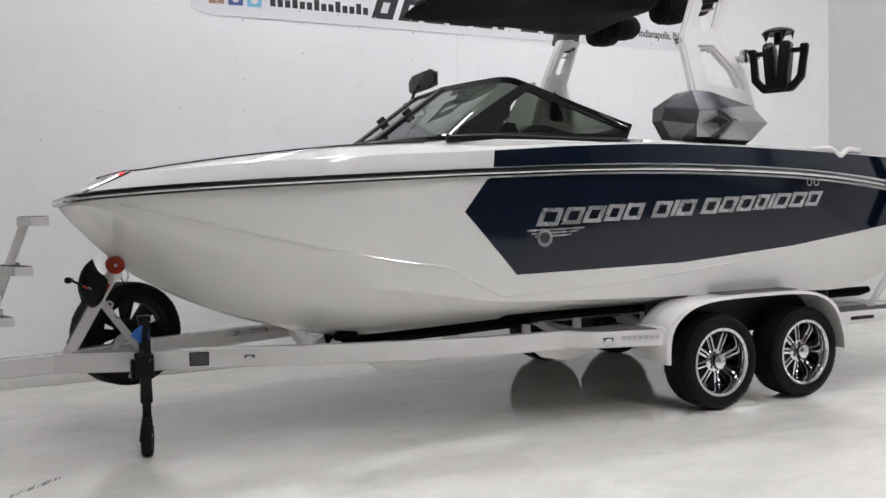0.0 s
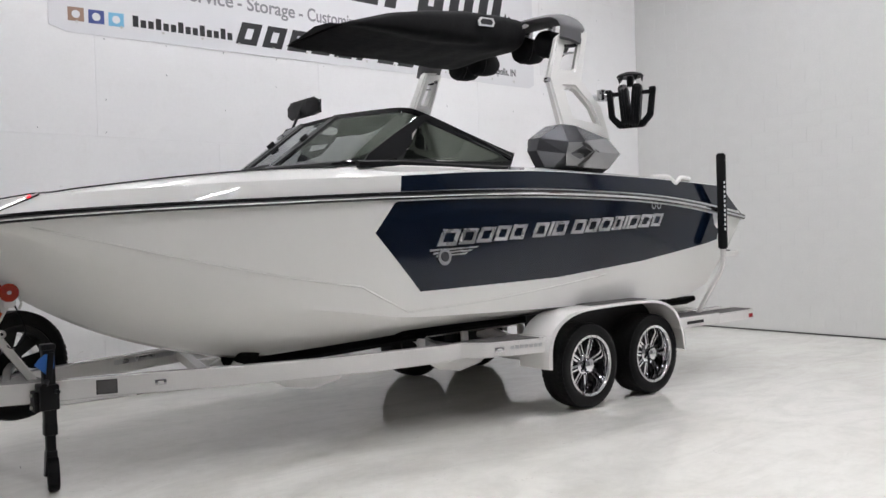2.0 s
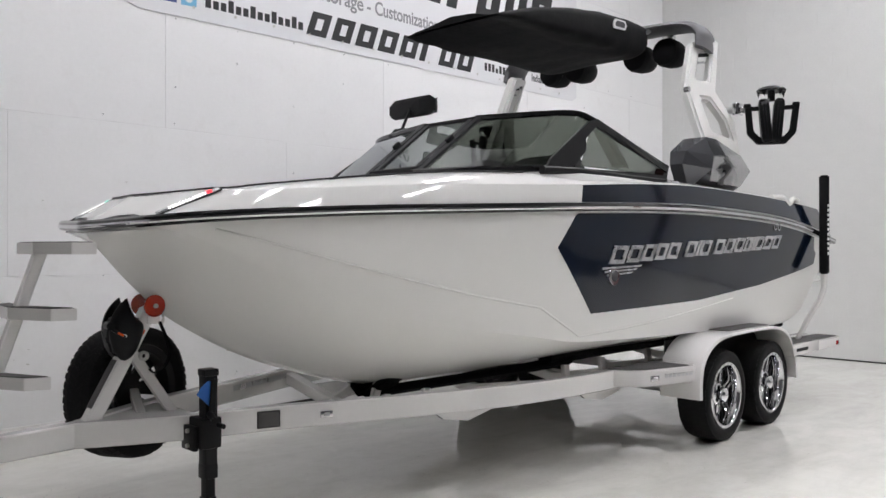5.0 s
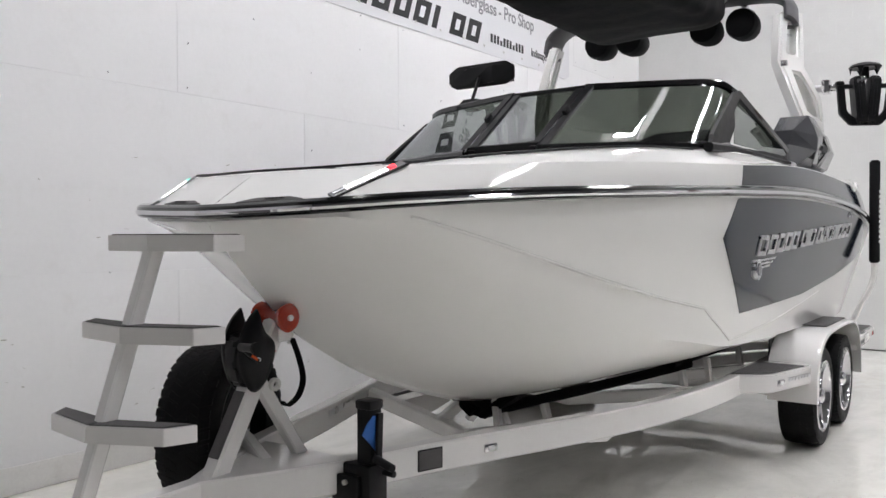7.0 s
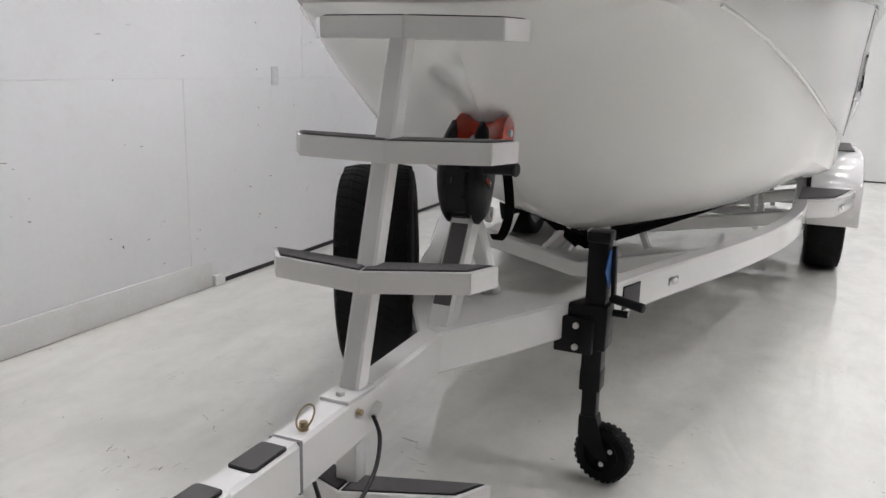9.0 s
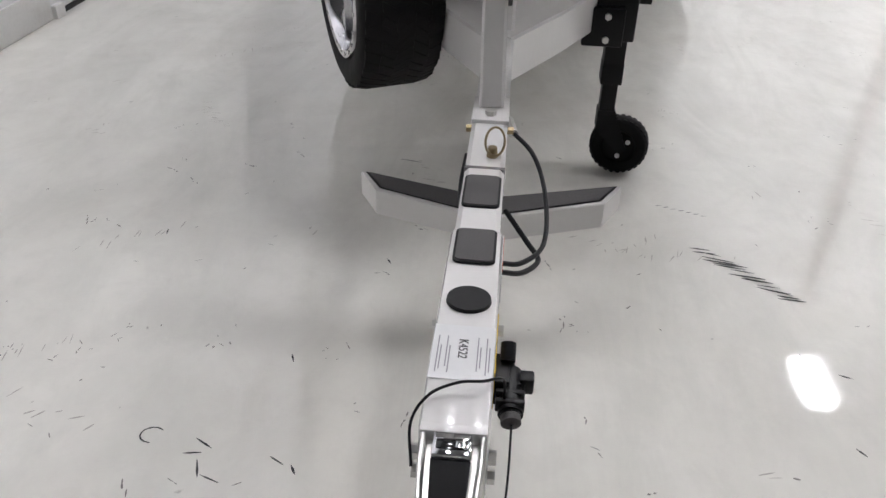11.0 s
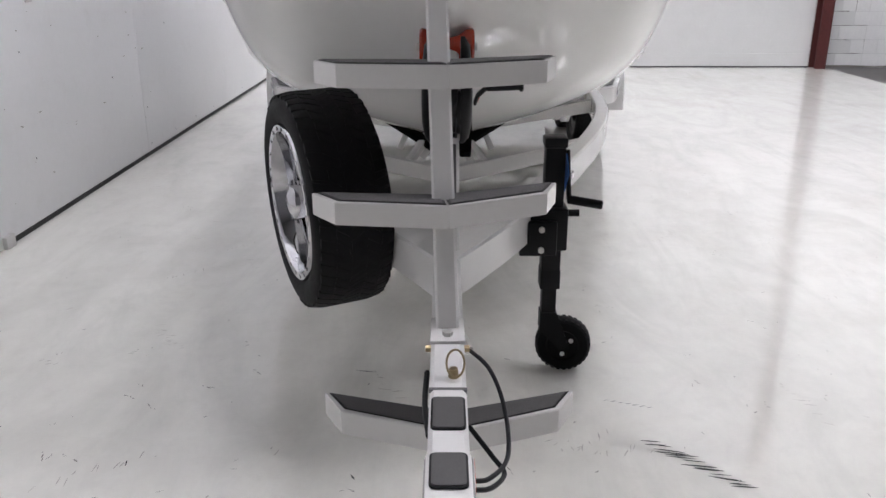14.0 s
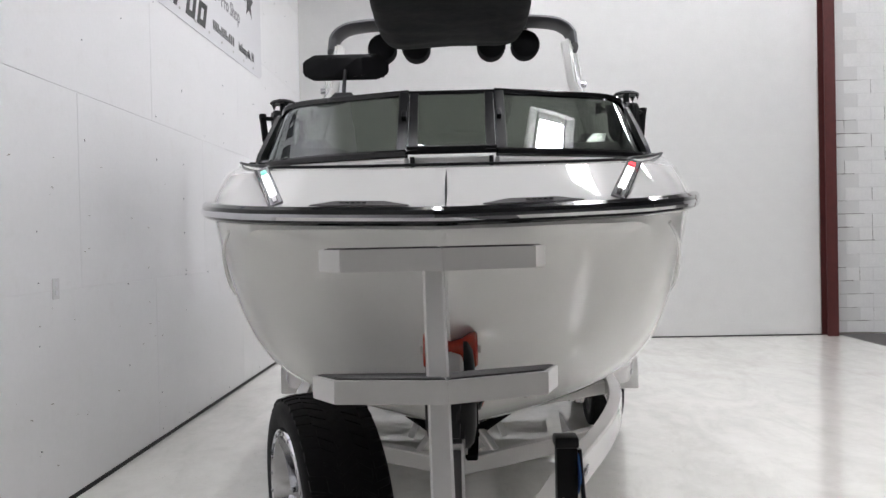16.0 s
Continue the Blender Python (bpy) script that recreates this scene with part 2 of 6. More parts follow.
def part(name, bm, mat, parent=None, label="", smooth=True, angle=35, at=None):
    ob = new(name, finish(name, bm, mat, smooth, angle))
    if parent is not None:
        ob.parent = parent
    if at is not None:
        ob.matrix_basis = at
    if label:
        tagged(ob, label)
    return ob


def share(name, me, parent, at):
    ob = new(name, me)
    ob.parent = parent
    ob.matrix_basis = at
    return ob


def thing(name, label, category, at=None, group="", kind=""):
    ob = new(name)
    ob.empty_display_size = 0.1
    if at is not None:
        ob.matrix_basis = at
    return tagged(ob, label, category, group, kind)


def box(x0, x1, y0, y1, z0, z1, bevel=0.0, seg=2, bm=None):
    b = bm or bmesh.new()
    old = set(b.edges)
    r = bmesh.ops.create_cube(b, size=1, matrix=Matrix.Translation(((x0 + x1) / 2, (y0 + y1) / 2, (z0 + z1) / 2)) @ Matrix.Diagonal((x1 - x0, y1 - y0, z1 - z0, 1)))
    if bevel:
        bmesh.ops.bevel(b, geom=[e for e in b.edges if e not in old], offset=bevel, segments=seg, affect="EDGES", profile=0.5)
    return b


def xform(bm, m):
    bmesh.ops.transform(bm, matrix=m, verts=bm.verts)
    return bm


def cyl(p0, p1, r0, r1=None, n=24, bm=None, bevel=0.0):
    b = bm or bmesh.new()
    p0, p1 = Vector(p0), Vector(p1)
    d = p1 - p0
    m = Matrix.Translation((p0 + p1) / 2) @ d.to_track_quat("Z", "Y").to_matrix().to_4x4()
    r = bmesh.ops.create_cone(b, cap_ends=True, segments=n, radius1=r0, radius2=r0 if r1 is None else r1, depth=d.length, matrix=m)
    if bevel:
        vs = set(r["verts"])
        es = [e for e in b.edges if e.verts[0] in vs and e.verts[1] in vs and len([f for f in e.link_faces if len(f.verts) > 4]) == 1]
        bmesh.ops.bevel(b, geom=es, offset=bevel, segments=2, affect="EDGES")
    return b


def spline(pts, n=8):
    """Catmull-Rom points through pts, n steps a span."""
    P = [Vector(p) for p in pts]
    P = [P[0] * 2 - P[1]] + P + [P[-1] * 2 - P[-2]]
    out = []
    for i in range(1, len(P) - 2):
        for k in range(n):
            t = k / n
            a, b, c, d = P[i - 1], P[i], P[i + 1], P[i + 2]
            out.append(0.5 * ((2 * b) + (c - a) * t + (2 * a - 5 * b + 4 * c - d) * t * t + (3 * b - a - 3 * c + d) * t ** 3))
    out.append(P[-2])
    return out


def sweep(path, profile, up=(0, 0, 1), bm=None, closed=False):
    """A closed profile of (across, up) carried along a path. The across axis is square to the path and to up."""
    b = bm or bmesh.new()
    path = [Vector(p) for p in path]
    up = Vector(up)
    rings = []
    for i, p in enumerate(path):
        if closed:
            d = path[(i + 1) % len(path)] - path[i - 1]
        else:
            d = path[min(i + 1, len(path) - 1)] - path[max(i - 1, 0)]
        d.normalize()
        side = d.cross(up)
        side.normalize()
        u = side.cross(d)
        rings.append([b.verts.new(p + side * a + u * c) for a, c in profile])
    k = len(profile)
    last = len(rings) if closed else len(rings) - 1
    for i in range(last):
        r0, r1 = rings[i], rings[(i + 1) % len(rings)]
        for j in range(k):
            b.faces.new((r0[j], r0[(j + 1) % k], r1[(j + 1) % k], r1[j]))
    if not closed:
        b.faces.new(rings[0])
        b.faces.new(rings[-1][::-1])
    return b


def ring_profile(r, n=10, ry=None):
    return [(r * math.cos(2 * math.pi * i / n), (ry or r) * math.sin(2 * math.pi * i / n)) for i in range(n)]


def rect_profile(w, h, c=0.0):
    w, h = w / 2, h / 2
    if not c:
        return [(-w, -h), (w, -h), (w, h), (-w, h)]
    return [(-w + c, -h), (w - c, -h), (w, -h + c), (w, h - c), (w - c, h), (-w + c, h), (-w, h - c), (-w, -h + c)]


def tube(pts, r, n=10, smooth=6, up=(0, 0, 1), bm=None):
    return sweep(spline(pts, smooth) if smooth else pts, ring_profile(r, n), up, bm)


def prism(poly, axis, lo, hi, bm=None, bevel=0.0):
    """A flat outline of 2D points, extruded along axis from lo to hi. The outline's pair is the other two axes in order."""
    b = bm or bmesh.new()
    old = set(b.edges)

    def at(p, v):
        return {"x": (v, p[0], p[1]), "y": (p[0], v, p[1]), "z": (p[0], p[1], v)}[axis]
    a = [b.verts.new(at(p, lo)) for p in poly]
    c = [b.verts.new(at(p, hi)) for p in poly]
    b.faces.new(a)
    b.faces.new(c[::-1])
    for i in range(len(poly)):
        j = (i + 1) % len(poly)
        b.faces.new((a[i], c[i], c[j], a[j]))
    if bevel:
        bmesh.ops.recalc_face_normals(b, faces=b.faces)
        bmesh.ops.bevel(b, geom=[e for e in b.edges if e not in old], offset=bevel, segments=2, affect="EDGES")
    return b


def loft(rows, bm=None, closed=False):
    """Faces between rows of points of the same length."""
    b = bm or bmesh.new()
    R = [[b.verts.new(p) for p in row] for row in rows]
    for r0, r1 in zip(R, R[1:]):
        k = len(r0)
        for j in range(k if closed else k - 1):
            b.faces.new((r0[j], r0[(j + 1) % k], r1[(j + 1) % k], r1[j]))
    return b


def solidify(bm, d):
    bmesh.ops.recalc_face_normals(bm, faces=bm.faces)
    bmesh.ops.solidify(bm, geom=bm.faces[:], thickness=d)
    return bm


def hull_of(points):
    b = bmesh.new()
    for p in points:
        b.verts.new(p)
    bmesh.ops.convex_hull(b, input=b.verts)
    loose = [v for v in b.verts if not v.link_faces]
    bmesh.ops.delete(b, geom=loose, context="VERTS")
    return b


def lathe(profile, axis="y", n=48, bm=None):
    """Profile of (radius, along axis), turned round the axis through the origin."""
    b = bm or bmesh.new()
    rows = []
    for r, h in profile:
        row = []
        for i in range(n):
            a = 2 * math.pi * i / n
            c, s = r * math.cos(a), r * math.sin(a)
            row.append(b.verts.new({"y": (c, h, s), "x": (h, c, s), "z": (c, s, h)}[axis]))
        rows.append(row)
    for r0, r1 in zip(rows, rows[1:]):
        for j in range(n):
            b.faces.new((r0[j], r0[(j + 1) % n], r1[(j + 1) % n], r1[j]))
    return b


def words(name, text, size, mat, parent, at, depth=0.002, label="", bold=0.0, stretch=1.0):
    cu = bpy.data.curves.new(name, "FONT")
    cu.body, cu.size, cu.extrude, cu.offset = text, size, depth, bold
    tmp = bpy.data.objects.new(name, cu)
    scene.collection.objects.link(tmp)
    me = bpy.data.meshes.new_from_object(tmp.evaluated_get(bpy.context.evaluated_depsgraph_get()))
    bpy.data.objects.remove(tmp)
    me.materials.clear()
    me.materials.append(mat)
    ob = new(name, me)
    ob.parent = parent
    ob.matrix_basis = at @ Matrix.Diagonal((stretch, 1, 1, 1))
    if label:
        tagged(ob, label)
    return ob


# ---- the room ----
WY, EX, SY, BX, CZ = 2.365, 10.15, -13.0, -7.0, 8.2
fl = part("floor", box(BX - 0.2, EX + 0.2, -5.66, WY + 0.2, -0.2, 0.0), M_FLOOR)
tagged(fl, "glossy off-white epoxy floor with scuffs", "floor", kind="structure")
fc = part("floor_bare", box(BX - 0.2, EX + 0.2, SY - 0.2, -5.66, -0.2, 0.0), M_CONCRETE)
tagged(fc, "bare grey concrete floor beside the epoxy", "floor", kind="structure")
wn_ob = part("wall_north", box(BX - 0.2, EX + 0.2, WY + 0.005, WY + 0.2, 0, CZ), M_WALL)
tagged(wn_ob, "white painted wall of large sheets with seams", "wall", kind="structure")
we_ob = part("wall_east", box(EX + 0.003, EX + 0.2, SY, WY + 0.012, 0, CZ), M_BLOCK)
tagged(we_ob, "white painted concrete block wall", "wall", kind="structure")
# south and west walls are unseen, added dark to dim reflections and fill
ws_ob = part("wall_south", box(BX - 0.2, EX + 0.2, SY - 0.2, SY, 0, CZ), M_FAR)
tagged(ws_ob, "unseen closing wall, its grey standing in for an unlit hall", "wall", kind="structure")
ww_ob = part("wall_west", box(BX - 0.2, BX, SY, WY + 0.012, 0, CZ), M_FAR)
tagged(ww_ob, "unseen closing wall, its grey standing in for an unlit hall", "wall", kind="structure")
ce = part("ceiling", box(BX - 0.2, EX + 0.2, SY - 0.2, WY + 0.2, CZ, CZ + 0.2), M_CEIL)
tagged(ce, "plain grey hall ceiling", "ceiling", kind="structure")

# ceiling fixtures
LX = [1.28, 4.88, 8.48]
LY = [-8.6, -5.35, -2.1, 0.64]
LZ = 7.5


def ceiling_light(x, y):
    t = thing("ceiling_light", "white fluorescent high bay fixture hung from ceiling", "ceiling light", pose(x, y, LZ), group="ceiling lights")
    part("housing", box(-0.66, 0.66, -0.24, 0.24, 0.05, 0.10, 0.01), M_FRAME, t)
    for s in (-1, 1):
        part("reflector", prism([(s * 0.265, 0.05), (s * 0.400, -0.050), (s * 0.404, -0.050), (s * 0.269, 0.054)][::s], "x", -0.66, 0.66), M_FRAME, t, smooth=False)
        part("end_plate", prism([(-0.265, 0.05), (0.265, 0.05), (0.400, -0.050), (-0.400, -0.050)], "x", s * 0.663 - 0.002, s * 0.663 + 0.002), M_FRAME, t, smooth=False)
    part("diffuser", box(-0.55, 0.55, -0.21, 0.21, 0.03, 0.046), M_LIGHT, t, smooth=False)
    for s in (-1, 1):
        part("hanger", cyl((s * 0.5, 0, 0.10), (s * 0.5, 0, 0.7), 0.006, n=8), M_ZINC, t)
    return t


first_light = None
for x in LX:
    for y in LY:
        if x > 7 and not -6 < y < 0:
            continue
        if first_light is None:
            first_light = ceiling_light(x, y)
        else:
            copy_thing(first_light, pose(x, y, LZ))

# steel column in the end wall
col = thing("column", "dark red primed steel column against wall", "column", pose(0, 0, 0), kind="structure")
hb = prism([(-5.58, 0), (-5.42, 0), (-5.42, CZ), (-5.58, CZ)], "x", EX - 0.02, EX + 0.0)
part("flange", hb, M_STEELRED, col)
part("web", box(EX - 0.2, EX - 0.02, -5.505, -5.495, 0, CZ), M_STEELRED, col)
part("flange", box(EX - 0.22, EX - 0.2, -5.58, -5.42, 0, CZ), M_STEELRED, col)

# kick board along the wall and the small block at its end
kb = part("baseboard", box(BX, 1.965, WY - 0.012, WY, 0.004, 0.168, 0.003), M_WOODBOARD)
tagged(kb, "scuffed painted kick board along wall foot", "baseboard", kind="structure")
eb = part("end_block", box(1.975, 2.065, WY - 0.03, WY, 0.0, 0.068, 0.004), M_WOODBOARD)
tagged(eb, "small grey end block on the floor", "block", kind="structure")

gap = part("trim", box(2.07, EX, WY - 0.002, WY + 0.004, 0.0, 0.028), M_SCUFF)
tagged(gap, "dark open joint at the foot of the wall", "joint", kind="structure")
gap2 = part("trim", box(EX - 0.008, EX + 0.002, -5.42, WY, 0.0, 0.016), M_SCUFF)
tagged(gap2, "dark joint at the foot of the block wall", "joint", kind="structure")

# wall outlet
ol = thing("wall_outlet", "white wall socket with cover plate", "outlet", pose(2.68, WY, 1.30))
part("cover_plate", box(-0.038, 0.038, -0.007, 0, -0.062, 0.062, 0.003), M_PAPER, ol)
for s in (-1, 1):
    part("socket", cyl((0, -0.010, s * 0.024), (0, -0.004, s * 0.024), 0.017, n=16), M_BANNER, ol)

# ---- banner on the wall ----
ban = thing("banner", "white vinyl shop banner with dark printing on wall", "banner", pose(0, WY, 0))
BL, BR, BZ1 = 1.39, 7.78, 5.45
sheet = prism([(BL, 3.545), (BL + 0.16, 3.49), (BR - 0.1, 3.535), (BR, 3.585), (BR, BZ1), (BL, BZ1)], "y", -0.006, -0.001)
part("sheet", sheet, M_BANNER, ban, smooth=False)
RX = pose(0, 0, 0, 90, 0, 0)
for i in range(15):
    x = BL + 0.25 + i * 0.41
    part("grommet", cyl((x, -0.010, 3.60), (x, -0.006, 3.60), 0.013, n=10), M_ZINC, ban)
for word, x, w in (("Sales", 2.12, 0.40), ("-", 2.545, 0.05), ("Service", 2.64, 0.58), ("-", 3.27, 0.05), ("Storage", 3.38, 0.58), ("-", 4.01, 0.05), ("Customization", 4.12, 0.95),
                   ("-", 5.12, 0.05), ("Fiberglass", 5.22, 0.76), ("-", 6.04, 0.05), ("Pro Shop", 6.15, 0.68)):
    t = words("slogan_word", word, 0.205, M_INKGREY, ban, pose(x, -0.0075, 3.975) @ RX, 0.001, bold=0.003)
    wide = max(v.co.x for v in t.data.vertices) - min(v.co.x for v in t.data.vertices)
    t.matrix_basis = pose(x, -0.0075, 3.975) @ RX @ Matrix.Diagonal((w / wide, 1, 1, 1))
words("town", "Indianapolis, IN", 0.135, M_INK, ban, pose(6.78, -0.0075, 3.675) @ RX, 0.001, bold=0.002, stretch=0.76)


def slab(name, x0, x1, z0, z1, mat, slant=0.0, parent=None, y=-0.0075):
    s = slant * (z1 - z0)
    return part(name, prism([(x0, z0), (x1, z0), (x1 + s, z1), (x0 + s, z1)], "y", y, y + 0.0012), mat, parent, smooth=False)


def glyph(x0, w, z0, h, t, slant, kind):
    """An abstract slanted mark: a bold ring, or one upright. Returned as flat outlines."""
    def bar(a, b, c, d):
        return [(x0 + x + slant * z, z0 + z) for x, z in ((a, c), (b, c), (b, d), (a, d))]
    if kind == "i":
        return [bar(0, t * 1.4, 0, h)]
    v = t * 1.3
    return [bar(0, v, 0, h), bar(w - v, w, 0, h), bar(v, w - v, h - t, h), bar(v, w - v, 0, t)]


for k, g in enumerate("oooooioo"):
    bmg = bmesh.new()
    for poly in glyph(3.24 + k * 0.305, 0.24 if g != "i" else 0.07, 3.60, 0.24, 0.062, 0.35, g):
        prism(poly, "y", -0.0075, -0.0063, bmg)
    part("logo_mark", bmg, M_INK, ban, smooth=False)
for k, g in enumerate("oooooiooo"):
    bmg = bmesh.new()
    for poly in glyph(2.7 + k * 0.50, 0.40, 4.30, 0.52, 0.12, 0.25, g):
        prism(poly, "y", -0.0075, -0.0063, bmg)
    part("logo_mark", bmg, M_INK, ban, smooth=False)
for k, c in enumerate(((0.35, 0.22, 0.16), (0.06, 0.09, 0.30), (0.20, 0.52, 0.75))):
    m = material("icon_print", c, 0.4, var=0.03)
    x = 1.56 + k * 0.185
    ic = part("icon", prism([(x, 3.60), (x + 0.145, 3.605), (x + 0.145, 3.735), (x, 3.73)], "y", -0.0075, -0.0063, bevel=0.0), m, ban, smooth=False)
    part("icon_mark", cyl((x + 0.072, -0.009, 3.668), (x + 0.072, -0.0076, 3.668), 0.038, n=16), M_BANNER, ic, smooth=False)
for k in range(14):
    slab("bar", 2.16 + k * 0.076, 2.215 + k * 0.076, 3.625 + (0.0 if k % 3 else 0.0), 3.70 if k % 3 else 3.735, M_INK, parent=ban)
for k in range(11):
    slab("bar", 5.87 + k * 0.068, 5.915 + k * 0.068, 3.665, 3.76 if k not in (3, 7) else 3.72, M_INK, parent=ban)
star = []
for i in range(10):
    r = 0.20 if i % 2 == 0 else 0.085
    a = math.pi / 2 + i * math.pi / 5
    star.append((7.25 + r * math.cos(a), 4.33 + r * math.sin(a)))
part("star", prism(star, "y", -0.0075, -0.0063), M_INK, ban, smooth=False)


# ---- the boat ----
def curve_of(keys):
    """A smooth function through rows of (t, values...)."""
    T = [k[0] for k in keys]
    V = np.array([k[1:] for k in keys], float)
    S = np.gradient(V, T, axis=0) if len(T) > 2 else np.repeat((V[1:] - V[:1]) / (T[1] - T[0]), 2, 0)

    def f(t):
        t = min(max(t, T[0]), T[-1])
        i = min(max(int(np.searchsorted(T, t)) - 1, 0), len(T) - 2)
        h = T[i + 1] - T[i]
        u = (t - T[i]) / h
        return ((2 * u ** 3 - 3 * u * u + 1) * V[i] + (u ** 3 - 2 * u * u + u) * h * S[i]
                + (3 * u * u - 2 * u ** 3) * V[i + 1] + (u ** 3 - u * u) * h * S[i + 1])
    return f


# stations from the stem to the stern: rail, crease and keel
RAIL = curve_of([(0, 0.190, 0, 1.612), (1, 0.232, 0.25, 1.618), (2, 0.275, 0.48, 1.626), (3, 0.345, 0.60, 1.635), (4, 0.47, 0.705, 1.648),
                 (5, 0.74, 0.815, 1.668), (6, 1.2, 0.95, 1.695), (7, 1.8, 1.08, 1.722), (8, 2.483, 1.18, 1.752), (9, 2.849, 1.21, 1.765),
                 (10, 3.5, 1.265, 1.785), (11, 4.25, 1.295, 1.79), (12, 5.29, 1.315, 1.762), (13, 6.1, 1.31, 1.698), (14, 7.05, 1.24, 1.585)])
CREASE = curve_of([(0, 0.19, 0, 1.57), (1, 0.21, 0.24, 1.575), (2, 0.27, 0.465, 1.58), (3, 0.36, 0.585, 1.575), (4, 0.54, 0.65, 1.495),
                   (5, 0.86, 0.76, 1.33), (6, 1.35, 0.873, 1.15), (7, 1.9, 0.963, 1.045), (8, 2.483, 1.05, 0.955), (9, 2.849, 1.10, 0.90),
                   (10, 3.5, 1.125, 0.875), (11, 4.25, 1.13, 0.855), (12, 5.29, 1.13, 0.835), (13, 6.1, 1.12, 0.815), (14, 6.6, 1.10, 0.92)])
KEEL = curve_of([(0, 0.195, 0, 1.565), (1, 0.27, 0, 1.475), (2, 0.37, 0, 1.36), (3, 0.47, 0, 1.262), (4, 0.63, 0, 1.12),
                 (5, 1.0, 0, 0.912), (6, 1.42, 0, 0.752), (7, 2.0, 0, 0.605), (8, 2.6, 0, 0.57), (9, 2.95, 0, 0.565),
                 (10, 3.5, 0, 0.565), (11, 4.25, 0, 0.565), (12, 5.29, 0, 0.565), (13, 6.1, 0, 0.565), (14, 6.5, 0, 0.57)])
# how far the side stands in from the straight line of rail to crease, and how round the bottom is
HOLLOW = curve_of([(0, 0.0), (4, 0.0), (5, -0.01), (7, -0.018), (9, -0.016), (11, -0.006), (14, 0.0)])
DECK = curve_of([(0, 0.415, 0, 1.760), (1, 0.462, 0.22, 1.764), (2, 0.510, 0.42, 1.770), (3, 0.565, 0.56, 1.776), (4, 0.68, 0.69, 1.778),
                 (5, 0.93, 0.81, 1.793), (6, 1.35, 0.94, 1.825), (7, 1.9, 1.07, 1.857), (8, 2.53, 1.18, 1.885), (9, 2.849, 1.215, 1.905),
                 (10, 3.5, 1.25, 1.945), (11, 4.25, 1.265, 1.965), (12, 5.29, 1.275, 1.945), (13, 6.1, 1.26, 1.918), (14, 6.72, 1.20, 1.90)])


def side_point(s, v):
    """v 0 at the rail, 1 at the crease."""
    a, b = RAIL(s), CREASE(s)
    p = a * (1 - v) + b * v
    k = HOLLOW(s)[0] * math.sin(math.pi * min(1, v * 1.0))
    p[1] -= k
    return p


CORNER = curve_of([(0, 0.20, 0, 1.57), (1, 0.235, 0.07, 1.545), (2, 0.32, 0.06, 1.505), (3, 0.42, 0.10, 1.455), (4, 0.60, 0.20, 1.33), (5, 0.94, 0.44, 1.07), (6, 1.40, 0.66, 0.895),
                   (7, 1.95, 0.77, 0.79), (8, 2.55, 0.83, 0.775), (9, 2.90, 0.84, 0.77), (10, 3.5, 0.8, 0.77), (11, 4.25, 0.8, 0.76), (14, 6.55, 0.8, 0.80)])


def bottom_point(s, v):
    """v 0 at the crease, 1 at the keel, bent round the corner between them."""
    a, c, b = CREASE(s), CORNER(s), KEEL(s)
    w = 1.35
    k0, k1, k2 = (1 - v) ** 2, 2 * v * (1 - v) * w, v * v
    return (a * k0 + c * k1 + b * k2) / (k0 + k1 + k2)


STA = [i * 0.25 for i in range(0, 57)]


def station_at(x):
    lo, hi = 4.0, 14.0
    for _ in range(40):
        m = (lo + hi) / 2
        if side_point(m, 0.4)[0] < x:
            lo = m
        else:
            hi = m
    return (lo + hi) / 2


def side_y(x, z, off=0.0):
    """Half breadth of the hull's side at x and height z."""
    s = station_at(x)
    zr, zc = RAIL(s)[2], CREASE(s)[2]
    v = min(1.0, max(0.0, (zr - z) / (zr - zc)))
    return side_point(s, v)[1] + off


def both(rows, mat, name, parent, label="", angle=35, thick=0.0):
    """Lofts rows on the starboard side and their mirror image into one mesh."""
    b = loft(rows)
    loft([[(x, -y, z) for x, y, z in r] for r in rows], b)
    bmesh.ops.remove_doubles(b, verts=b.verts, dist=0.0015)
    if thick:
        solidify(b, thick)
    return part(name, b, mat, parent, label, angle=angle)


boat = thing("wake_boat", "white and navy wakeboard boat resting on a trailer", "boat", pose(0, 0, 0))
# hull shell: the crease fades out towards the bow
NV = 10


def hull_row(s):
    p = np.array([side_point(s, k / NV) for k in range(NV + 1)] + [bottom_point(s, k / 16) for k in range(1, 17)])
    for _ in range(int(round(26 * float(np.interp(s, [3.0, 4.0, 5.5, 7.25], [0, 1, 1, 0]))))):
        d = np.linalg.norm(np.diff(p, axis=0), axis=1) + 1e-6
        w = (d[:-1] / (d[:-1] + d[1:]))[:, None]
        p[1:-1] += 0.5 * (p[:-2] * (1 - w) + p[2:] * w - p[1:-1])
    return p


rows = [[tuple(q) for q in hull_row(s)] for s in STA]
hb = loft(rows)
loft([[(x, -y, z) for x, y, z in r] for r in rows], hb)
tr = [tuple(p) for p in rows[-1]]
mt = [(x, -y, z) for x, y, z in tr]
loft([tr, mt], hb)
bmesh.ops.remove_doubles(hb, verts=hb.verts, dist=0.002)
hull = part("hull", hb, M_GEL, boat, "glossy white fibreglass hull", angle=40)
edge_keys = {tuple(np.round(np.abs(CREASE(s)), 3)) for s in STA if s >= 7.25}
sharp = hull.data.attributes.get("sharp_edge") or hull.data.attributes.new("sharp_edge", "BOOLEAN", "EDGE")
on = [tuple(np.round(np.abs(v.co), 3)) in edge_keys for v in hull.data.vertices]
for e in hull.data.edges:
    if on[e.vertices[0]] and on[e.vertices[1]]:
        sharp.data[e.index].value = True


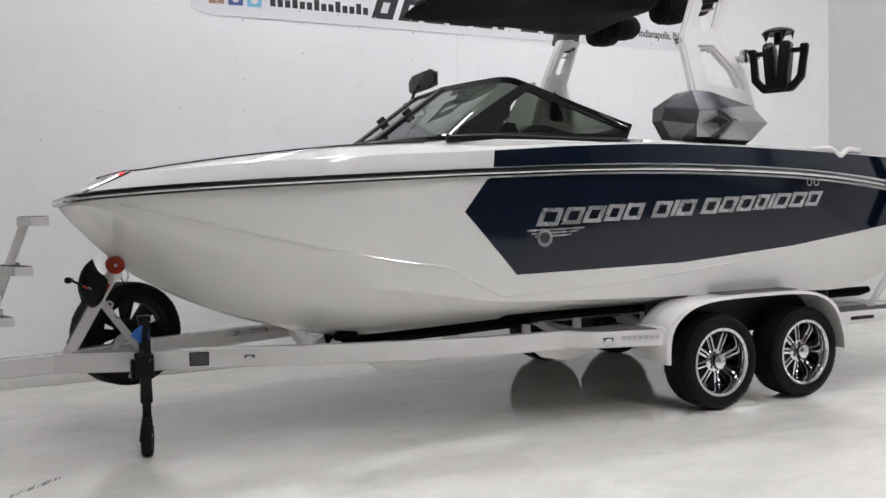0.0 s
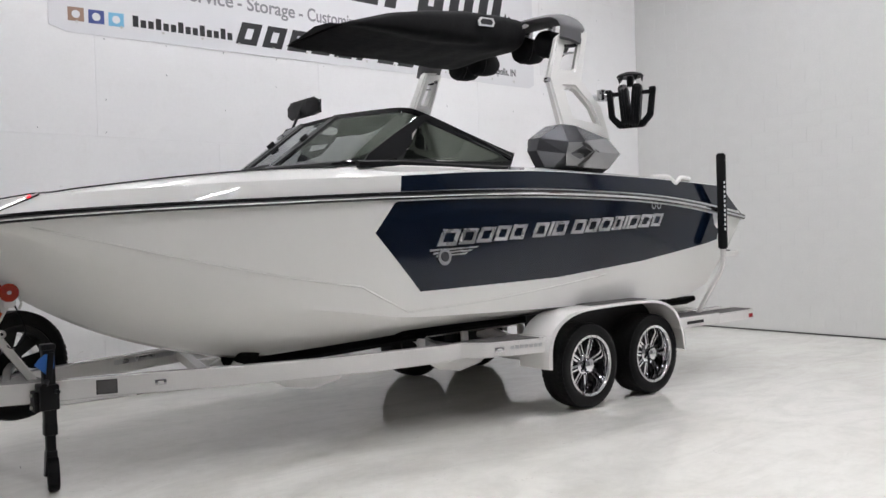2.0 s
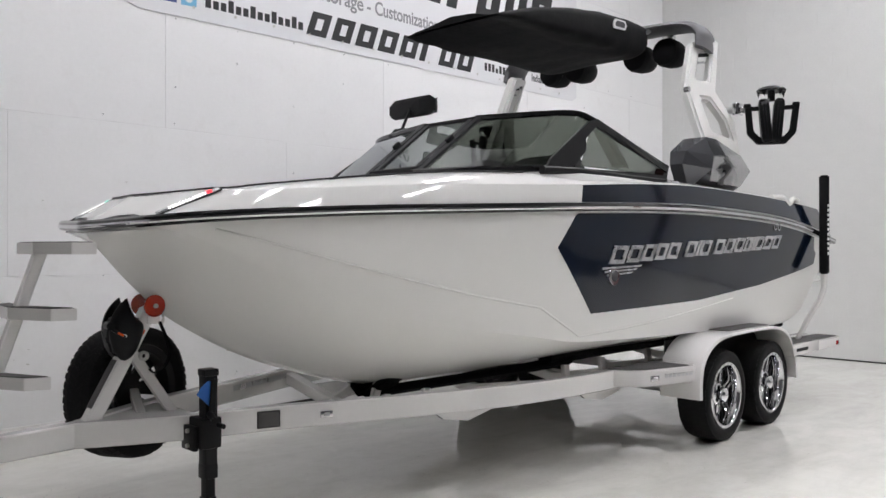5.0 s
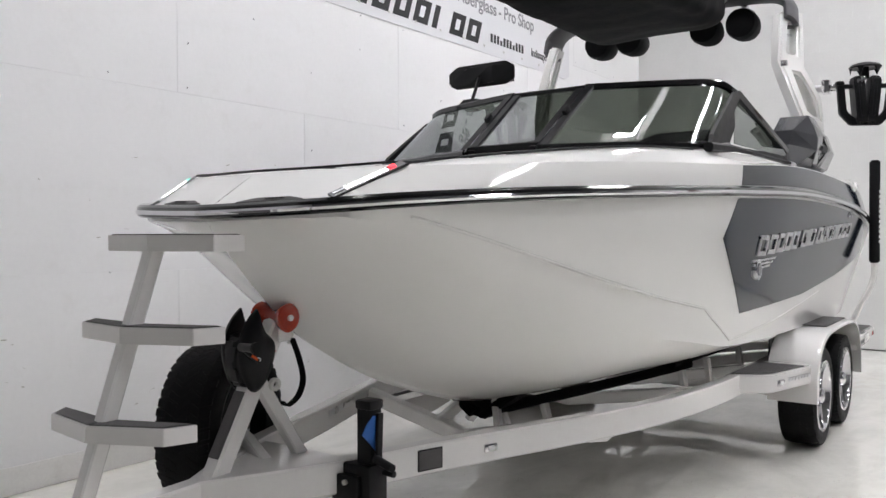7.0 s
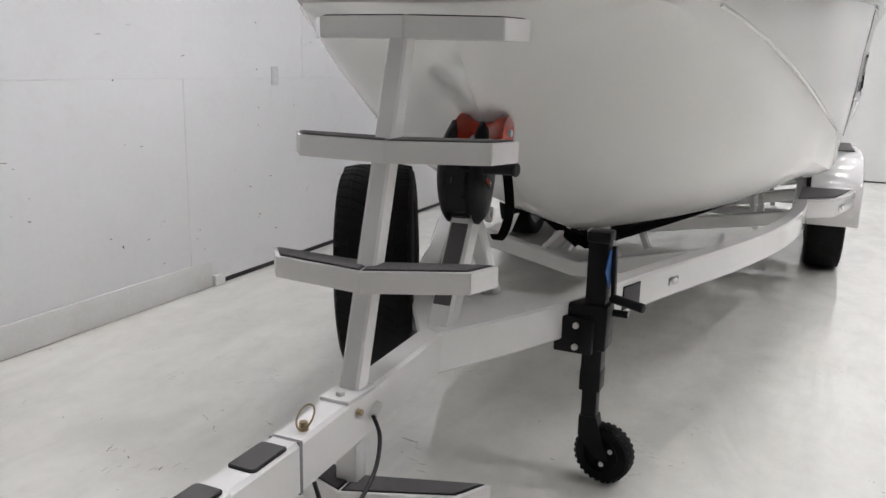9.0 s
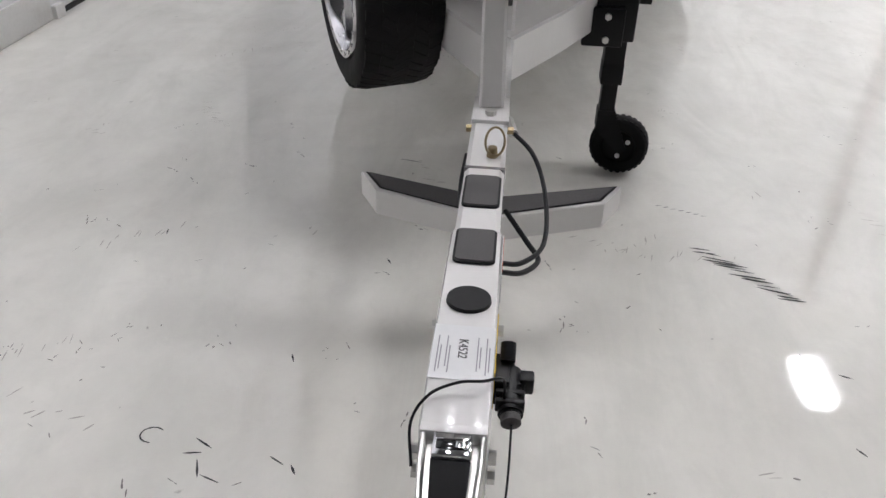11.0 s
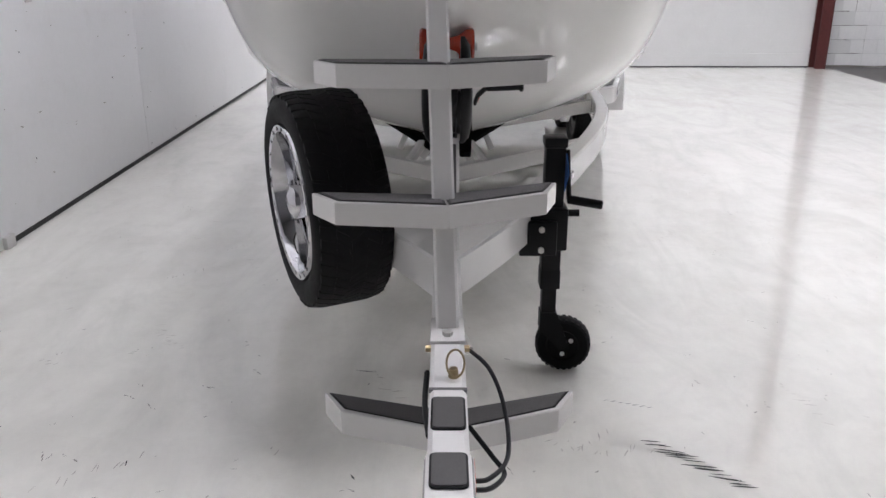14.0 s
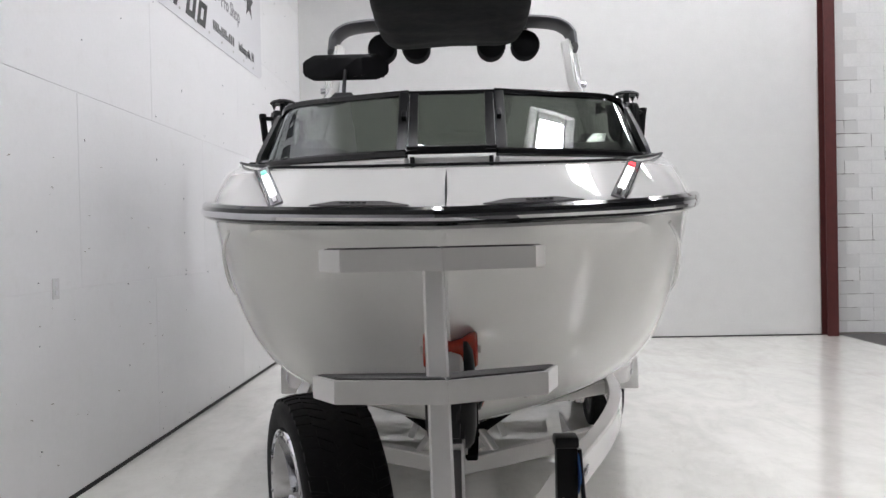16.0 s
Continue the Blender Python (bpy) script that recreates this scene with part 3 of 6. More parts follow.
def side_ridge(name, pts, r=0.007):
    """A moulded line standing a little proud of both sides."""
    for sgn in (-1, 1):
        q = spline([(x, 0, z) for x, z in pts], 5)
        path = []
        for p in q:
            h = hull_row(station_at(p.x))
            path.append((p.x, sgn * float(np.interp(-p.z, -h[:16, 2], h[:16, 1])), p.z))
        part(name, sweep(path, ring_profile(r, 8, r)), M_GEL, hull)


side_ridge("moulded_line", [(0.52, 1.585), (0.66, 1.548), (0.806, 1.510), (0.95, 1.472), (1.34, 1.370), (1.55, 1.320), (2.0, 1.222), (2.483, 1.138)])
side_ridge("moulded_line", [(2.483, 1.136), (2.66, 1.04), (2.86, 0.935)])
side_ridge("moulded_line", [(2.86, 0.935), (3.3, 0.955), (3.75, 0.982), (4.3, 1.03), (4.92, 1.095)], 0.006)

# deck side band above the rail, deck top and cockpit liner
rows = [[tuple(RAIL(s)), tuple(RAIL(s) * 0.5 + DECK(s) * 0.5 + np.array((0, 0.004, 0.0))), tuple(DECK(s))] for s in STA]
both(rows, M_GEL, "topside_band", boat, angle=60)
INSET = curve_of([(0, 0.10, 0.0, 0.0), (3, 0.10, 0.03, 0.0), (4, 0.07, 0.08, 0.020), (5, 0.05, 0.07, 0.037), (6, 0.03, 0.06, 0.055), (7, 0.02, 0.06, 0.073), (8, 0.02, 0.07, 0.069), (9, 0.01, 0.12, 0.056), (10, 0, 0.16, 0.05), (14, -0.02, 0.18, 0.02)])


def inner(s):
    d, k = DECK(s), INSET(s)
    return np.array((d[0] + k[0], max(0.0, d[1] - k[1]), d[2] + k[2]))


def liner_foot(s):
    b = inner(s)
    return (b[0] + 0.05, max(0.0, b[1] - 0.08), float(np.interp(s, [0, 4, 5, 6.5, 8], [1.64, 1.58, 1.52, 1.42, 1.25])))


rows = []
for s in STA:
    a, b = DECK(s), inner(s)
    rows.append([tuple(a), tuple(a * 0.92 + b * 0.08 + np.array((0, 0, 0.0015))), tuple(a * 0.3 + b * 0.7 + np.array((0, 0, 0.003))), tuple(b),
                 tuple(b + np.array((0.02, -0.03, -0.05))), liner_foot(s)])
both(rows, M_GEL, "deck", boat, "white moulded deck and coaming", angle=30)
sole = []
for s in STA:
    fx, fy, fz = liner_foot(s)
    sole.append([(fx, y, fz - 0.004) for y in (-fy, -fy * 0.5, 0.0, fy * 0.5, fy)])
part("cockpit_sole", solidify(loft(sole), 0.02), M_PAD, boat, "grey cockpit sole", angle=30)
# stern: swept transom corner, aft deck and swim platform
tb = hull_of([(6.60, sy * 1.18, 1.90) for sy in (-1, 1)] + [(7.06, sy * 1.225, 1.60) for sy in (-1, 1)] + [(7.06, sy * 1.225, 1.56) for sy in (-1, 1)]
             + [(6.92, sy * 1.10, 1.17) for sy in (-1, 1)] + [(6.62, sy * 1.09, 0.95) for sy in (-1, 1)] + [(6.45, sy * 1.05, 0.86) for sy in (-1, 1)]
             + [(6.45, sy * 0.5, 0.72) for sy in (-1, 1)] + [(6.3, sy * 1.15, 1.86) for sy in (-1, 1)])
bmesh.ops.bevel(tb, geom=tb.edges[:], offset=0.012, segments=2, affect="EDGES")
part("transom", tb, M_GEL, boat, angle=25)
part("aft_deck", box(5.6, 6.62, -1.08, 1.08, 1.86, 1.925, 0.02), M_GEL, boat)
plat = part("swim_platform", prism([(6.85, -1.0), (7.35, -1.02), (7.55, -0.9), (7.62, -0.5), (7.62, 0.5), (7.55, 0.9), (7.35, 1.02), (6.85, 1.0)], "z", 1.17, 1.225, bevel=0.012), M_GEL, boat, "white swim platform with grey pad")
part("platform_pad", prism([(6.95, -0.9), (7.35, -0.92), (7.5, -0.8), (7.55, -0.4), (7.55, 0.4), (7.5, 0.8), (7.35, 0.92), (6.95, 0.9)], "z", 1.226, 1.232), M_PAD, plat)

# navy paint: side panel and the band above the rail, each on both sides
NB_X = [2.554, 2.944, 4.33, 5.40, 6.43, 6.62]
NB_Z = [1.502, 1.078, 1.106, 1.194, 1.327, 1.36]


def navy_bottom(x):
    return float(np.interp(x, NB_X, NB_Z))


def rail_z(x):
    lo, hi = 4.0, 14.0
    for _ in range(30):
        m = (lo + hi) / 2
        lo, hi = (m, hi) if RAIL(m)[0] < x else (lo, m)
    return RAIL(lo)


def navy_top(x):
    t = rail_z(x)[2] - 0.045
    return min(t, 1.502 + (x - 2.554) * (0.235 / 0.17))


for sgn in (-1, 1):
    xs = sorted(set([2.556, 2.60, 2.65, 2.70, 2.724, 2.76, 2.85, 2.944] + [3.0 + 0.1 * i for i in range(37)] + [6.62]))
    rows = []
    for x in xs:
        zb, zt = navy_bottom(x), navy_top(x)
        if zt - zb < 0.002:
            zt = zb + 0.002
        rows.append([(x, sgn * side_y(x, zb + (zt - zb) * k / 8, 0.003), zb + (zt - zb) * k / 8) for k in range(9)])
    part("navy_side_panel", solidify(loft(rows), 0.0025), M_NAVY, boat, "deep navy metallic hull panel", angle=20)
    rows = []
    for s in [8.75 + 0.125 * i for i in range(43)]:
        a, d = RAIL(s), DECK(s)
        lo, hi = a * 0.82 + d * 0.18, a * 0.04 + d * 0.96
        rows.append([(p[0], sgn * (p[1] + 0.005), p[2]) for p in (lo, lo * 0.5 + hi * 0.5, hi)])
    part("navy_band", solidify(loft(rows), 0.0025), M_NAVY, boat, angle=20)
    # stern quarter in navy
    q = hull_of([(6.60, sgn * 1.20, 1.885), (7.075, sgn * 1.235, 1.60), (7.075, sgn * 1.235, 1.565), (6.66, sgn * 1.135, 1.36), (6.60, sgn * 1.13, 1.36), (6.6, sgn * 1.18, 1.6), (6.62, sgn * 1.0, 1.6)])
    part("navy_quarter", q, M_NAVY, boat, angle=10)

# rub rail: black core with a bright insert
ss = [i * 0.125 for i in range(0, 113)]
pth = [tuple(RAIL(s) * (1, -1, 1)) for s in ss[:0:-1]] + [tuple(RAIL(s)) for s in ss]
rr = sweep(pth, [(0.02, -0.033), (-0.02, -0.033), (-0.030, -0.027), (-0.033, 0.0), (-0.033, 0.010), (-0.022, 0.020), (0.02, 0.020)])
rail = part("rub_rail", rr, M_GLOSSBLACK, boat, "black rub rail with polished insert", angle=25)
ins = sweep(pth, [(-0.026, -0.022), (-0.035, -0.020), (-0.0385, -0.011), (-0.035, -0.002), (-0.026, 0.0)])
part("insert", ins, M_CHROME, rail, "polished stainless insert", angle=40)

# dark trim line along the deck edge
for sgn in (-1, 1):
    pth = []
    for s in [i * 0.2 for i in range(0, 39)]:
        u = float(np.interp(s, [3.1, 4.0], [0.1, 0.9]))
        pth.append(tuple((DECK(s) * (1 - u) + inner(s) * u) * (1, sgn, 1) + (0, 0, 0.011)))
    part("deck_trim", sweep(pth, ring_profile(0.005, 8)), M_BLACK, boat)

# bow lights in their slanting pockets
for sgn in (-1, 1):
    pocket = [Vector((RAIL(q) * (1 - u) + DECK(q) * u) * (1, sgn, 1)) for q, u in ((2.21, 0.22), (3.22, 0.94), (2.90, 0.20))]
    tilt = (pocket[1] - pocket[0]).cross(pocket[2] - pocket[0]) * sgn
    tilt = tilt.normalized() * (1 if tilt.z > 0 else -1)
    a, b = pocket[0] + tilt * 0.003, pocket[1] + tilt * 0.005
    nl = part("bow_light", sweep([a.lerp(b, -0.06), a, a.lerp(b, 0.5), b, a.lerp(b, 1.10)], rect_profile(0.040, 0.008, 0.003), up=tilt), M_POD_LIGHT, boat, "lit bow light strip in grey bezel")
    part("bezel", sweep([a.lerp(b, -0.02), a.lerp(b, 0.14)], rect_profile(0.018, 0.014, 0.004), up=tilt), M_CHROME, nl)
    lift = tilt * 0.005
    side = tilt.cross(b - a).normalized()
    side = side * (0.023 if side.y * sgn > 0 else -0.023)
    part("gasket", sweep([a.lerp(b, -0.06) + side, a.lerp(b, 0.5) + side, a.lerp(b, 1.12) + side], rect_profile(0.007, 0.010, 0.002), up=tilt), M_GLOSSBLACK, nl, "black edge strip")
    for k in range(11):
        u = 0.17 + 0.062 * k
        part("led", sweep([a.lerp(b, u) + lift, a.lerp(b, u + 0.032) + lift], rect_profile(0.022, 0.005, 0.001), up=tilt), M_LENS, nl)
    part("nav_lens", sweep([a.lerp(b, 0.87) + lift, a.lerp(b, 0.95) + lift], rect_profile(0.018, 0.010, 0.002), up=tilt), M_NAVRED if sgn < 0 else M_NAVGREEN, nl)
    # bow grip strip
    rows = []
    for k in range(9):
        q = 0.42 + 1.2 * k / 8
        lo, hi = 0.145, 0.155 + 0.085 * min(1.0, k / 2, (8 - k) / 2)
        rows.append([tuple((RAIL(q) * (1 - u) + DECK(q) * u) * (1, sgn, 1) + (-0.003, 0, 0.005)) for u in (lo, (lo + hi) / 2, hi)])
    g = part("bow_grip", solidify(loft(rows), 0.003), M_PAD, boat, "grey non-slip bow pad")
    for k in range(5):
        q = 0.95 + 0.07 * k
        p = (RAIL(q) * 0.81 + DECK(q) * 0.19) * (1, sgn, 1) + np.array((-0.004, 0, 0.008))
        part("print_mark", box(p[0] - 0.005, p[0] + 0.005, p[1] - 0.005, p[1] + 0.005, p[2] - 0.003, p[2] + 0.001), M_INK, g)

# side lettering as abstract slanted marks, and the winged badge
def side_plate(poly, name, parent, mat, sgn=-1, off=0.006, th=0.004):
    b = bmesh.new()
    lo = [b.verts.new((x, sgn * side_y(x, z, off - th), z)) for x, z in poly]
    hi = [b.verts.new((x, sgn * side_y(x, z, off + th), z)) for x, z in poly]
    b.faces.new(lo)
    b.faces.new(hi[::-1])
    for i in range(len(poly)):
        j = (i + 1) % len(poly)
        b.faces.new((lo[i], hi[i], hi[j], lo[j]))
    return part(name, b, mat, parent, smooth=False)


xa = 3.06
WIDTHS = [("o", .19), ("o", .17), ("o", .17), ("o", .16), ("o", .17), (" ", .07), ("o", .17), ("i", .045), ("o", .17), (" ", .05),
          ("o", .17), ("o", .17), ("o", .17), ("o", .14), ("i", .045), ("o", .17), ("o", .17), ("o", .16)]
for kind, w in WIDTHS:
    if kind != " ":
        zb = 1.398 + (xa - 3.06) * 0.044
        hgt = 0.115 if xa > 3.1 else 0.12
        for poly in glyph(xa, w * 0.86, zb, hgt, 0.027, 0.40, kind):
            side_plate(poly, "letter_mark", boat, M_SATIN)
    xa += w * 0.925 + 0.010
for k in range(3):
    side_plate([(3.00 + 0.03 * k, 1.375 - k * 0.022), (3.44 - 0.05 * k, 1.388 - k * 0.022), (3.42 - 0.05 * k, 1.376 - k * 0.022), (3.0 + 0.03 * k, 1.361 - k * 0.022)], "badge_wing", boat, M_SATIN)
badge = bmesh.new()
cyl((3.13, -side_y(3.13, 1.32, -0.01), 1.32), (3.13, -side_y(3.13, 1.32, 0.014), 1.32), 0.062, n=28, bm=badge, bevel=0.004)
part("badge", badge, M_CHROME, boat, "round chrome badge")
part("badge_centre", cyl((3.13, -side_y(3.13, 1.32, 0.0), 1.32), (3.13, -side_y(3.13, 1.32, 0.018), 1.32), 0.036, n=24), M_POD, boat)
for k in (0, 1):
    x = 5.47 + 0.075 * k
    part("vent_ring", lathe([(0.020, -0.004), (0.030, -0.004), (0.030, 0.006), (0.020, 0.006), (0.020, -0.004)], "y", 20), M_CHROME, boat, at=Matrix.Translation((x, -side_y(x, 1.687, 0.004), 1.687)))

# cleats along the deck edge
for x in (3.84, 6.05):
    for sgn in (-1, 1):
        s = station_at(x)
        y = DECK(s)[1] - 0.04
        c = box(x - 0.09, x + 0.09, sgn * y - 0.02, sgn * y + 0.02, DECK(s)[2] + 0.0, DECK(s)[2] + 0.03, 0.008)
        part("cleat", c, M_CHROME, boat, "folding chrome cleat")
grab = tube([(5.55, -1.24, 1.95), (5.75, -1.262, 1.955), (5.85, -1.275, 1.90), (5.95, -1.27, 1.95), (6.1, -1.255, 1.945)], 0.022, 10)
part("boarding_grip", grab, M_GEL, boat)

# ---- windshield ----
DT, DB = Vector((2.820, 0.255, 2.425)), Vector((2.236, 0.24, 2.000))     # walk-through post, top and foot
OT, OB = Vector((2.980, 0.985, 2.392)), Vector((2.488, 1.05, 1.984))    # corner post
RT = Vector((3.82, 1.19, 2.06))                                        # rear end of the side glass
MT, MB = Vector((2.915, 0.75, 2.408)), Vector((2.356, 0.75, 1.992))        # bow of the front pane
CT, CB = Vector((3.073, 1.065, 2.350)), Vector((2.775, 1.12, 2.0))
ws = part("windshield", bmesh.new(), M_BLACK, boat, "black framed windshield with smoked glass panes")


def flip(v, sgn):
    return Vector((v[0], v[1] * sgn, v[2]))


def bar(pts, w, h, parent, up=(0, 0, 1), mat=M_BLACK, name="frame_bar"):
    return part(name, sweep(pts, rect_profile(w, h, min(w, h) * 0.25), up), mat, parent)


def pane(loop, parent, name="pane"):
    b = bmesh.new()
    vs = [b.verts.new(p) for p in loop]
    b.faces.new(vs)
    bmesh.ops.recalc_face_normals(b, faces=b.faces)
    solidify(b, 0.004)
    ob = part(name, b, M_GLASS, parent, smooth=False)
    ob.visible_shadow = False
    return ob


for sgn in (-1, 1):
    f = lambda v: flip(v, sgn)
    top = spline([f(DT), f(MT), f(OT), f(CT)], 6)
    foot = spline([f(DB), f(MB), f(OB), f(CB)], 6)
    rows = [[foot[i].lerp(top[i], k / 3) for k in range(4)] for i in range(19)]
    b = loft(rows)
    solidify(b, 0.004)
    fp = part("front_pane", b, M_GLASS, ws, "curved smoked glass pane", angle=60)
    fp.visible_shadow = False
    bar(spline([f(DT), f(MT), f(OT), f(CT), f(Vector((3.40, 1.128, 2.228))), f(RT)], 7), 0.030, 0.040, ws, mat=M_GLOSSBLACK)
    bar(foot, 0.05, 0.045, ws, mat=M_GLOSSBLACK)
    sill = [p + Vector((0.02, 0, -0.055)) for p in foot]
    bar(sill + spline([sill[-1], f(Vector((3.30, 1.15, 1.945))), f(Vector((3.92, 1.17, 1.940))), f(Vector((4.25, 1.15, 1.915)))], 5)[1:], 0.10, 0.075, boat, mat=M_GEL, name="windshield_coaming")
    bar([f(DB + Vector((0, 0.028, 0))), f(DT + Vector((0, 0.028, 0)))], 0.056, 0.020, ws, up=(1, 0, 0), mat=M_BLACK)
    bar([f(DB + Vector((0.01, -0.032, 0.01))), f(DT + Vector((0, -0.032, 0)))], 0.052, 0.016, ws, up=(1, 0, 0), mat=M_BLACK, name="door_frame_bar")
    bar([f(DB + Vector((-0.012, -0.002, 0.01))), f(DT + Vector((-0.012, -0.002, -0.02)))], 0.006, 0.006, ws, up=(1, 0, 0), mat=M_POD, name="hinge_strip")
    pane([f(CB + Vector((0.05, 0.02, 0.02))), f(CT), f(RT + Vector((0, 0, 0.01))), f(RT + Vector((-0.05, 0, -0.04)))], ws, "side_pane")
    # moulded side frame round the side glass, wide at the corner post, with a stepped inner edge
    outer = [(2.50, 1.978), (2.56, 2.052), (2.767, 2.188), (3.00, 2.335), (3.085, 2.355), (3.45, 2.232), (3.80, 2.118), (3.875, 2.098), (3.815, 1.985), (3.20, 1.978)]
    glassy = [(2.772, 2.006), (2.785, 2.020), (2.918, 2.128), (2.935, 2.211), (3.065, 2.305), (3.40, 2.195), (3.722, 2.082), (3.718, 2.070), (3.655, 2.046), (3.53, 2.026)]

    def lean_in(x, z):
        return f(Vector((x, 1.132 + (x - 2.775) * 0.060 - (z - 2.0) * 0.14, z)))
    sf = loft([[lean_in(x, z) for x, z in q] for q in (outer, glassy)], closed=True)
    solidify(sf, 0.022)
    part("side_frame", sf, M_BLACK, ws, "thick black side glass frame", smooth=False)
    part("frame_foot", sweep([lean_in(2.46, 1.972), lean_in(2.80, 1.985), lean_in(3.3, 1.975), lean_in(3.80, 1.972)], rect_profile(0.05, 0.05, 0.012)), M_BLACK, ws)
    part("door_latch", box(-0.022, 0.022, -0.014, 0.014, -0.035, 0.035, 0.006), M_BLACK, ws, at=Matrix.Translation(f(DB.lerp(DT, 0.55) + Vector((-0.02, 0.02, 0.012)))) @ Matrix.Rotation(radians(50), 4, "Y"))
    dash = hull_of([f(Vector(p)) for p in ((2.48, 0.72, 1.98), (2.72, 1.03, 2.0), (3.05, 1.04, 2.0), (2.98, 0.30, 1.98), (2.66, 0.62, 2.04), (2.84, 0.70, 2.11), (2.86, 0.99, 2.115), (3.03, 1.0, 2.10), (3.0, 0.6, 2.08))])
    part("dash_hood", dash, M_BLACK, boat)
# walk-through pane between the posts
pane([DB + Vector((0.05, -0.01, 0.035)), DT + Vector((-0.02, -0.01, -0.015)), flip(DT, -1) + Vector((-0.02, 0.01, -0.015)), flip(DB, -1) + Vector((0.05, 0.01, 0.035))], ws, "centre_pane")
bar([DT, flip(DT, -1)], 0.03, 0.025, ws)
bar([DB + Vector((0.03, 0, 0.022)), flip(DB, -1) + Vector((0.03, 0, 0.022))], 0.03, 0.045, ws)
for sgn in (-1, 1):
    part("bow_bulkhead", box(2.27, 2.31, *sorted((sgn * 0.25, sgn * 0.90)), 1.30, 1.945, 0.01), M_GEL, boat)
part("walkway_door", box(2.29, 2.32, -0.22, 0.22, 1.5, 1.985, 0.006), M_GEL, boat)
for sgn in (-1, 1):
    part("door_latch", box(2.24, 2.27, sgn * 0.21 - 0.012, sgn * 0.21 + 0.012, 1.93, 1.985, 0.005), M_BLACK, boat)

# rear view mirror on the starboard top rail
mir = part("mirror", bmesh.new(), M_BLACK, boat, "black wide rear view mirror")
mh = hull_of([(3.06 + dx, 0.667 + sy * w, 2.645 + dz * 1.35) for sy in (-1, 1) for w, dx, dz in ((0.275, 0.0, 0.03), (0.275, 0.0, -0.035), (0.25, 0.05, 0.02), (0.25, 0.05, -0.03), (0.20, 0.0, 0.062), (0.20, 0.0, -0.062), (0.2, 0.05, 0.05), (0.2, 0.05, -0.05), (0.1, -0.02, 0.045), (0.1, -0.02, -0.05))])
bmesh.ops.bevel(mh, geom=mh.edges[:], offset=0.006, segments=2, affect="EDGES")
part("housing", mh, M_BLACK, mir)
part("glass", box(3.112, 3.116, 0.667 - 0.24, 0.667 + 0.24, 2.585, 2.705, 0.002), M_CHROME, mir)
part("arm", cyl((3.04, 0.667, 2.62), (2.95, 0.667, 2.45), 0.012, n=12), M_BLACK, mir)
part("mount", hull_of([(2.95 + dx, 0.667 + dy, 2.42 + dz) for dx, dy, dz in ((-0.06, -0.10, -0.02), (-0.06, 0.10, -0.02), (0.05, -0.09, 0), (0.05, 0.09, 0), (-0.03, -0.05, 0.04), (-0.03, 0.05, 0.04), (0.03, -0.05, 0.04), (0.03, 0.05, 0.04))]), M_BLACK, mir)

